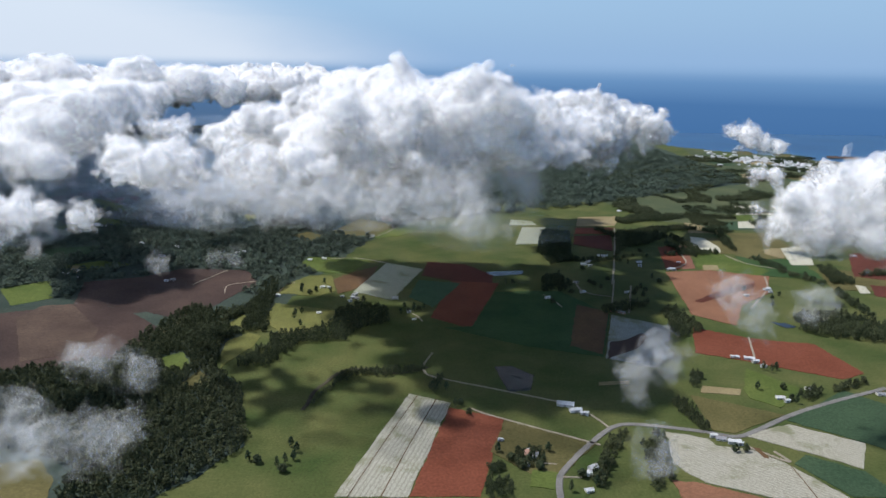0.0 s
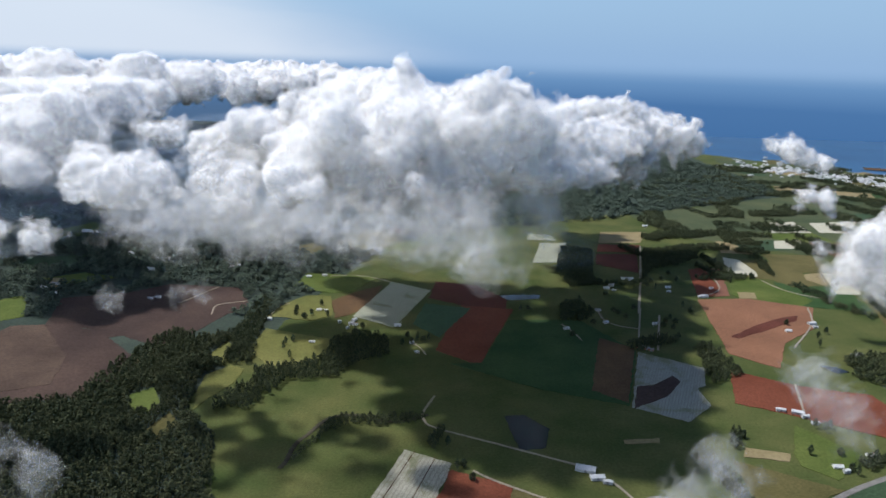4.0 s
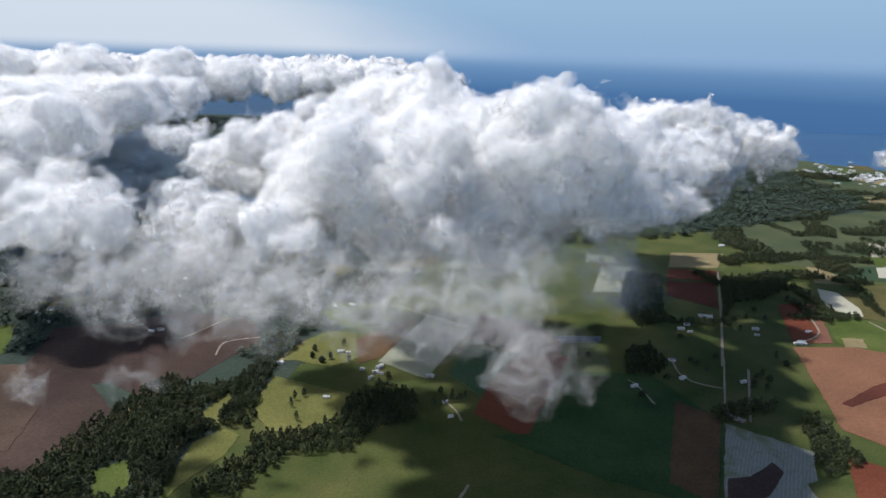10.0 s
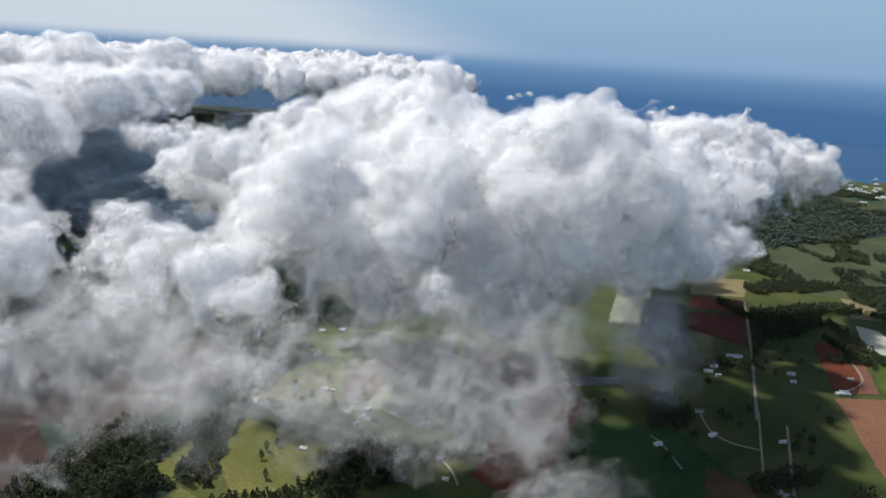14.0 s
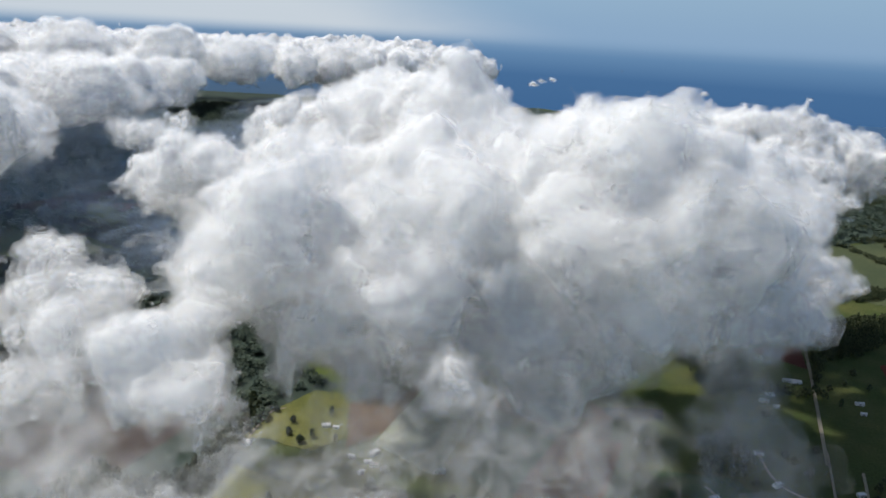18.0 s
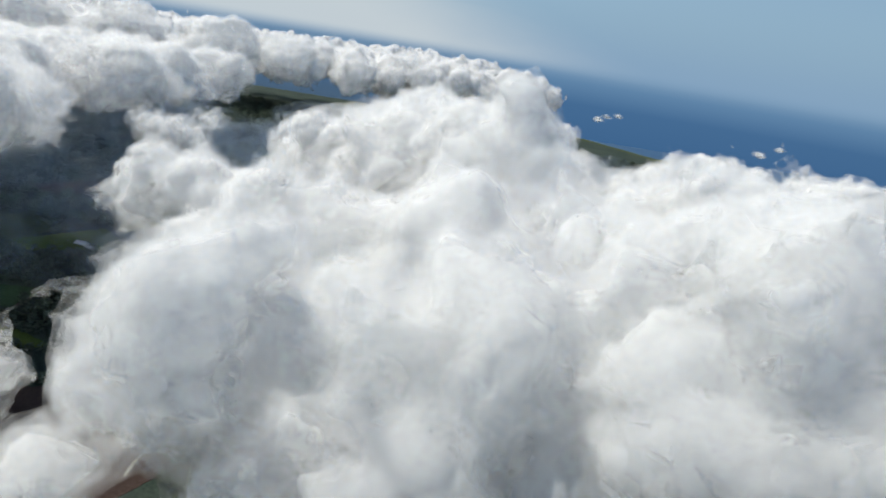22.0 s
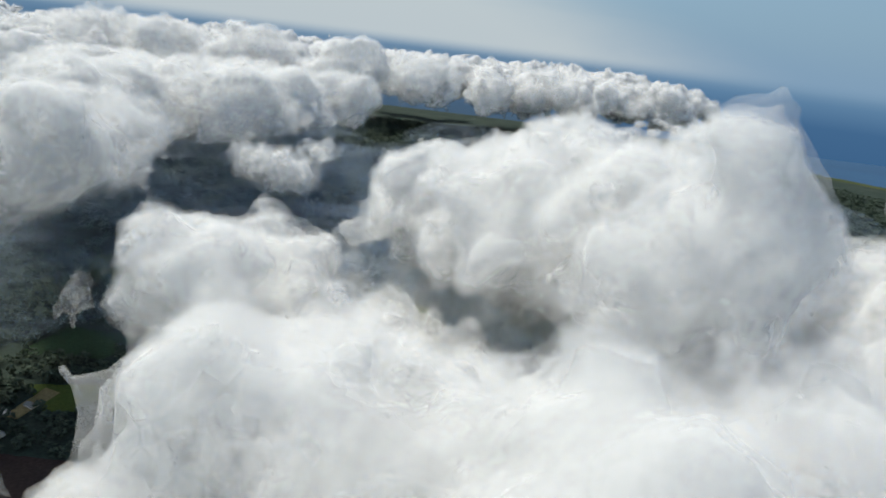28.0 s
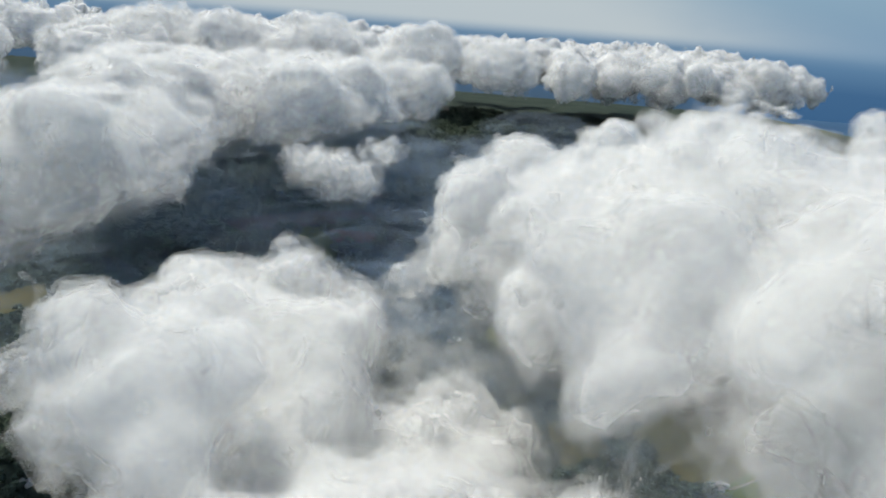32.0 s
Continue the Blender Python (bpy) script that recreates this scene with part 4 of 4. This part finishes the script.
wood(7, 12, [(-302, 984), (-250, 986), (-222, 1073), (-153, 1091), (-134, 1149), (-91, 1177), (-101, 1250), (-155, 1267), (-182, 1231), (-191, 1158), (-229, 1124), (-276, 1105), (-271, 1058), (-292, 1026)])
wood(7, 12, [(-386, 1113), (-364, 1153), (-350, 1224), (-350, 1328), (-356, 1436), (-321, 1385), (-306, 1221), (-284, 1129), (-314, 1125), (-344, 1086)])
wood(8, 13, [(-480, 1080), (-462, 1180), (-447, 1251), (-410, 1225), (-365, 1117), (-360, 1053), (-423, 1036), (-406, 963), (-331, 894), (-382, 867), (-479, 854)])
wood(5, 11, [(302, 884), (326, 890), (329, 813), (320, 807)])
wood(6, 10, [(203, 791), (228, 806), (198, 740), (168, 672), (162, 698)])
wood(6, 10, [(236, 772), (269, 797), (252, 701), (222, 673)])
wood(5, 8, [(-169, 861), (-152, 925), (-137, 975), (-99, 980), (-25, 989), (-25, 973), (-80, 955), (-113, 960), (-141, 931), (-162, 869)])
wood(5, 10, [(-20, 917), (-10, 950), (2, 950), (-8, 903)])
wood(8, 12, [(263, 1910), (330, 1876), (297, 1608), (243, 1564), (225, 1684)])
wood(8, 12, [(464, 1905), (603, 1959), (578, 1837), (446, 1728), (399, 1627)])
wood(8, 12, [(203, 1452), (230, 1471), (222, 1377), (197, 1361)])
wood(7, 11, [(396, 1254), (429, 1279), (443, 1165), (382, 1118)])
wood(6, 10, [(485, 916), (517, 935), (524, 917), (490, 895)])
wood(6, 10, [(541, 935), (608, 971), (601, 952), (542, 923)])
wood(8, 12, [(627, 1244), (719, 1263), (768, 1192), (720, 1111), (651, 1133), (607, 1158)])
wood(6, 11, [(355, 976), (375, 991), (367, 948), (345, 932)])
wood(4, 8, [(51, 724), (70, 728), (72, 713), (55, 704)])
wood(5, 9, [(49, 695), (74, 698), (80, 663), (49, 659)])
wood(5, 9, [(82, 755), (119, 762), (116, 720), (82, 719)])
for plantation in ([(714, 1645), (733, 1666), (769, 1574), (744, 1531)], [(772, 1512), (782, 1520), (795, 1457), (779, 1438)]):
    wood(7, 7, plantation, "small dark plantation in straight rows", leaves=LEAVES_DARK)
for belt in ([(831, 1577), (863, 1571), (858, 1448), (806, 1445)], [(481, 1803), (571, 1961), (631, 1953), (503, 1759)], [(214, 1448), (247, 1481), (262, 1405), (228, 1356)]):
    wood(8, 12, belt, "ragged dark wood between fields")
hedge = random.Random(31)
for k in range(130):
    y = hedge.uniform(1250, 3300) if k < 46 else hedge.uniform(1900, 3600)
    x = 0.3 * y + hedge.uniform(-190, 1100)
    if x > 2250 - 0.3 * (y - 2700) or inside(x, y, [(430, 960), (720, 1000), (720, 1560), (470, 1600)]):
        continue
    run, deep, a = hedge.uniform(25, 110), hedge.uniform(6, 22) * (1 if k < 46 else 2.2), hedge.choice((0.1, 0.35, 1.6, 1.9)) + hedge.gauss(0, 0.15)
    c, d = math.cos(a), math.sin(a)
    wood(8 if y < 2200 else 12, 11, [(x + u * run * c - v * deep * d, y + u * run * d + v * deep * c) for u, v in ((-1, -0.6), (0, -1.1), (1, -0.5), (0.8, 0.8), (-0.2, 1.1), (-0.9, 0.6))], "ragged shelter belt of dark trees between paddocks")
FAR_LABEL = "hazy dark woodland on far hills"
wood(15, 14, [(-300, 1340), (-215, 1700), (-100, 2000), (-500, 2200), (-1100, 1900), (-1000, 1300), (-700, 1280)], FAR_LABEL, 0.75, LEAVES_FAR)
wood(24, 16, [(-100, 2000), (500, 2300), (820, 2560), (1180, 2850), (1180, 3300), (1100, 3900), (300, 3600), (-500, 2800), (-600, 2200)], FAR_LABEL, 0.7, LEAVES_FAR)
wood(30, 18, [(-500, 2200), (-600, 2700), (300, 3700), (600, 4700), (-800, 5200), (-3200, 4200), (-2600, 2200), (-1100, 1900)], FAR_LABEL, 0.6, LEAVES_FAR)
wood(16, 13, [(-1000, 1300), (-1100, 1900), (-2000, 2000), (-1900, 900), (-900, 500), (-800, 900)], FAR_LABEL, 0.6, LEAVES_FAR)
lone_trees([(-237, 1154), (-256, 1208), (-247, 1220), (-255, 1189), (-244, 1346), (-254, 1332), (-272, 1346), (-214, 1339), (-237, 1401), (-276, 1372)])
lone_trees([(-138, 1170), (384, 1381), (373, 1356), (395, 1395), (401, 1379), (388, 1347), (307, 1417), (316, 1394), (300, 1429), (341, 1449)])
lone_trees([(303, 1609), (304, 1529), (395, 1626), (416, 1630), (444, 1653), (414, 1580), (473, 1641), (471, 1695), (445, 1441), (438, 1467)])
lone_trees([(422, 1258), (602, 1394), (613, 1289), (630, 1332), (655, 1357), (735, 1963), (749, 2016), (711, 1864), (732, 1639), (719, 1589)])
lone_trees([(-155, 1267), (-147, 1295), (-51, 1252), (-68, 1260), (-73, 1222), (206, 1295), (251, 1358), (127, 1412), (142, 1420), (-213, 728)])
lone_trees([(-202, 723), (-178, 714), (-170, 721), (-163, 730), (-163, 748), (-170, 706), (-172, 760), (7, 917), (-12, 917), (19, 864)])
lone_trees([(26, 870), (36, 844), (260, 800), (474, 1001), (482, 991), (493, 1001), (469, 898), (472, 890), (473, 933), (437, 932)])
lone_trees([(341, 762), (137, 676), (182, 721), (154, 704), (166, 688), (124, 756), (80, 736), (66, 754), (91, 719), (110, 719)])
lone_trees([(371, 967), (354, 763)])

# ---- farm buildings ----
def block(x0, y0, z0, x1, y1, z1):
    v = [(x0, y0, z0), (x1, y0, z0), (x1, y1, z0), (x0, y1, z0), (x0, y0, z1), (x1, y0, z1), (x1, y1, z1), (x0, y1, z1)]
    return v, [(0, 3, 2, 1), (4, 5, 6, 7), (0, 1, 5, 4), (1, 2, 6, 5), (2, 3, 7, 6), (3, 0, 4, 7)]


def farm_building(kind, x, y, length, turn):
    """A gabled farm building: walls, roof, door and windows."""
    house = kind == "house"
    length *= 0.84
    depth = length * (0.62 if house else 0.5)
    tall, rise = (2.8, depth * 0.26) if house else (3.6, depth * 0.2)
    a, b = length / 2, depth / 2
    wall = {"house": PAINT, "shed_pink": BRICK, "shed_dark": BRICK}.get(kind, IRON)
    roof = {"house": IRON_GREY if (x + y) % 3 == 0 else IRON, "shed_pink": IRON_RED, "shed_dark": IRON_GREY}.get(kind, IRON)
    v = [(-a, -b, 0), (a, -b, 0), (a, b, 0), (-a, b, 0), (-a, -b, tall), (a, -b, tall), (a, b, tall), (-a, b, tall), (-a, 0, tall + rise), (a, 0, tall + rise)]
    f = [(0, 3, 2, 1), (0, 1, 5, 4), (2, 3, 7, 6), (1, 2, 6, 9, 5), (3, 0, 4, 8, 7), (4, 5, 9, 8), (6, 7, 8, 9)]
    name = "farmhouse" if house else ("barn" if kind.startswith("barn") else "shed")
    thing = mesh_object(name, v, f, wall)
    o, e, t = a + 0.5, 0.45, 0.16
    for side in (-1, 1):
        y0, z0, z1 = side * (b + e), tall - e * rise / b + 0.08, tall + rise + 0.08
        rv = [(-o, y0, z0), (o, y0, z0), (o, 0, z1), (-o, 0, z1), (-o, y0, z0 + t), (o, y0, z0 + t), (o, 0, z1 + t), (-o, 0, z1 + t)]
        mesh_object("roof", rv, [(0, 3, 2, 1), (4, 5, 6, 7), (0, 1, 5, 4), (1, 2, 6, 5), (2, 3, 7, 6), (3, 0, 4, 7)], roof, thing)
    if house:
        mesh_object("chimney", *block(a * 0.4, -0.4, tall, a * 0.4 + 0.8, 0.4, tall + rise + 1.0), BRICK, thing)
        mesh_object("door", *block(-0.5, -b - 0.06, 0, 0.5, -b, 2.05), BARK, thing)
        for k in (-0.65, 0.6):
            mesh_object("window", *block(a * k - 0.7, -b - 0.05, 0.9, a * k + 0.7, -b, 2.1), PANE, thing)
            mesh_object("window", *block(a * k - 0.7, b, 0.9, a * k + 0.7, b + 0.05, 2.1), PANE, thing)
    else:
        mesh_object("door", *block(-1.6, -b - 0.06, 0, 1.6, -b, 3.0), IRON_GREY, thing)
    label = {"house": "white farmhouse with an iron roof among trees", "shed_pink": "shed with a faded red iron roof", "shed_dark": "low dark shed beside a pale field"}.get(kind, "pale iron farm " + name + " with a gabled roof")
    tagged(thing, label, "house" if house else name, "farm buildings")
    thing.matrix_world = pose(x, y, 0.3, 0, 0, turn)


farm_building("shed_pink", 97, 748, 14, 60)
farm_building("house", 105, 744, 16, 20)
farm_building("shed", 103, 756, 7, 10)
farm_building("shed", 97, 724, 6, 40)
farm_building("house", 169, 721, 13, 35)
farm_building("house", 163, 709, 11, 80)
farm_building("house", 156, 676, 10, 20)
farm_building("barn", 163, 875, 26, -15)
farm_building("barn", 173, 858, 18, 10)
farm_building("shed", 183, 850, 12, -10)
farm_building("shed", 71, 779, 7, 0)
farm_building("barn", -166, 1328, 14, 60)
farm_building("shed", -169, 1310, 10, 20)
farm_building("shed", -171, 1289, 8, 50)
farm_building("shed", -189, 1316, 8, 0)
farm_building("house", -161, 1307, 11, 0)
farm_building("barn", -89, 1310, 13, 10)
farm_building("house", -48, 1195, 8, 0)
farm_building("shed", -59, 1233, 8, 30)
farm_building("barn_long", -313, 1317, 15, -5)
farm_building("house", -217, 1221, 10, 0)
farm_building("house", -236, 1374, 12, 20)
farm_building("shed", -223, 1371, 8, 0)
farm_building("house", -297, 1576, 12, 10)
farm_building("house", -267, 1589, 12, -10)
farm_building("house", 335, 790, 14, -15)
farm_building("barn", 348, 782, 17, -10)
farm_building("shed", 353, 778, 8, 0)
farm_building("shed", 328, 796, 9, 0)
farm_building("barn", 469, 1039, 18, -20)
farm_building("shed", 474, 1028, 12, 10)
farm_building("shed", 479, 1011, 10, 0)
farm_building("barn", 449, 1045, 14, -10)
farm_building("house", 456, 904, 13, 0)
farm_building("shed", 461, 894, 9, 20)
farm_building("house", 601, 920, 14, 0)
farm_building("house", 272, 1432, 12, 0)
farm_building("house", 275, 1367, 12, 40)
farm_building("shed", 200, 1326, 12, 30)
farm_building("house", 328, 1597, 13, 0)
farm_building("barn", 444, 1596, 13, 0)
farm_building("shed", 438, 1566, 9, 0)
farm_building("house", 378, 1648, 14, 0)
farm_building("shed", 365, 1649, 10, 0)
farm_building("barn", 495, 1539, 14, 10)
farm_building("shed", 505, 1538, 9, 0)
farm_building("barn", 651, 1402, 18, 20)
farm_building("house", 591, 1358, 12, 0)
farm_building("shed", 649, 1383, 10, 0)
farm_building("shed_dark", 309, 1254, 12, -10)
farm_building("shed_dark", 319, 1248, 10, -10)
farm_building("shed_dark", 325, 1243, 9, -10)
farm_building("house", 314, 1574, 14, 0)
farm_building("shed", 326, 1561, 9, 0)
farm_building("house", 365, 1649, 13, 0)
farm_building("shed", 372, 1640, 8, 0)
farm_building("barn", 503, 1546, 14, 0)
farm_building("house", -183, 1809, 13, 10)
farm_building("shed", -178, 1820, 9, 0)
farm_building("house", -583, 1962, 14, 0)
farm_building("shed", -575, 1974, 10, 0)
farm_building("house", -587, 1949, 10, 0)
farm_building("house", -925, 1896, 26, 0)
farm_building("shed", -897, 1884, 20, 0)
farm_building("house", -767, 1466, 16, 0)
farm_building("shed", -774, 1440, 14, 0)
farm_building("house", -631, 1587, 16, 0)
farm_building("shed", -591, 1576, 12, 0)
farm_building("house", -741, 1409, 15, 0)
farm_building("house", -543, 1410, 12, 0)
farm_building("shed", -553, 1400, 10, 0)
farm_building("house", -390, 1476, 9, 0)
farm_building("house", 534, 1600, 10, 0)
farm_building("house", 537, 2197, 16, 0)
farm_building("house", 541, 2421, 18, 0)
farm_building("barn", 976, 1681, 14, 0)
farm_building("house", 509, 934, 12, 0)
farm_building("house", 1033, 1711, 12, 0)
farm_building("shed", 862, 3445, 22, 0)
for kind, x, y, length, turn in (("house", -727, 1709, 15, 10), ("house", -629, 1677, 14, -20), ("house", -476, 1632, 13, 30), ("shed", -462, 1640, 10, 0), ("house", -641, 1590, 14, 0),
                                 ("house", -548, 1517, 13, 15), ("house", -360, 973, 9, 40), ("barn", 656, 1255, 20, 10), ("shed", 361, 1368, 10, 20), ("house", -186, 1818, 12, 30), ("shed", -135, 1934, 12, 60)):
    farm_building(kind, x, y, length, turn)


# ---- the coastal town ----
town = random.Random(41)
verts, faces = [], []
for k in range(420):
    u = town.random()
    x, y = 1350 + 900 * u + town.gauss(0, 90), 3820 - 900 * u + town.gauss(0, 120) - 130
    a, b, h, t = town.uniform(6, 12), town.uniform(5, 8), town.uniform(3, 5), town.uniform(0, 3)
    c, d = math.cos(t), math.sin(t)
    base = len(verts)
    for px, py, pz in ((-a, -b, 0), (a, -b, 0), (a, b, 0), (-a, b, 0), (-a, -b, h), (a, -b, h), (a, b, h), (-a, b, h), (-a, 0, h + 2.5), (a, 0, h + 2.5)):
        verts.append((x + px * c - py * d, y + px * d + py * c, pz))
    faces += [tuple(base + i for i in f) for f in ((0, 1, 5, 4), (2, 3, 7, 6), (1, 2, 6, 9, 5), (3, 0, 4, 8, 7), (4, 5, 9, 8), (6, 7, 8, 9))]
tagged(mesh_object("town_houses", verts, faces, IRON), "pale-roofed houses of a coastal town", "town", kind="stuff")
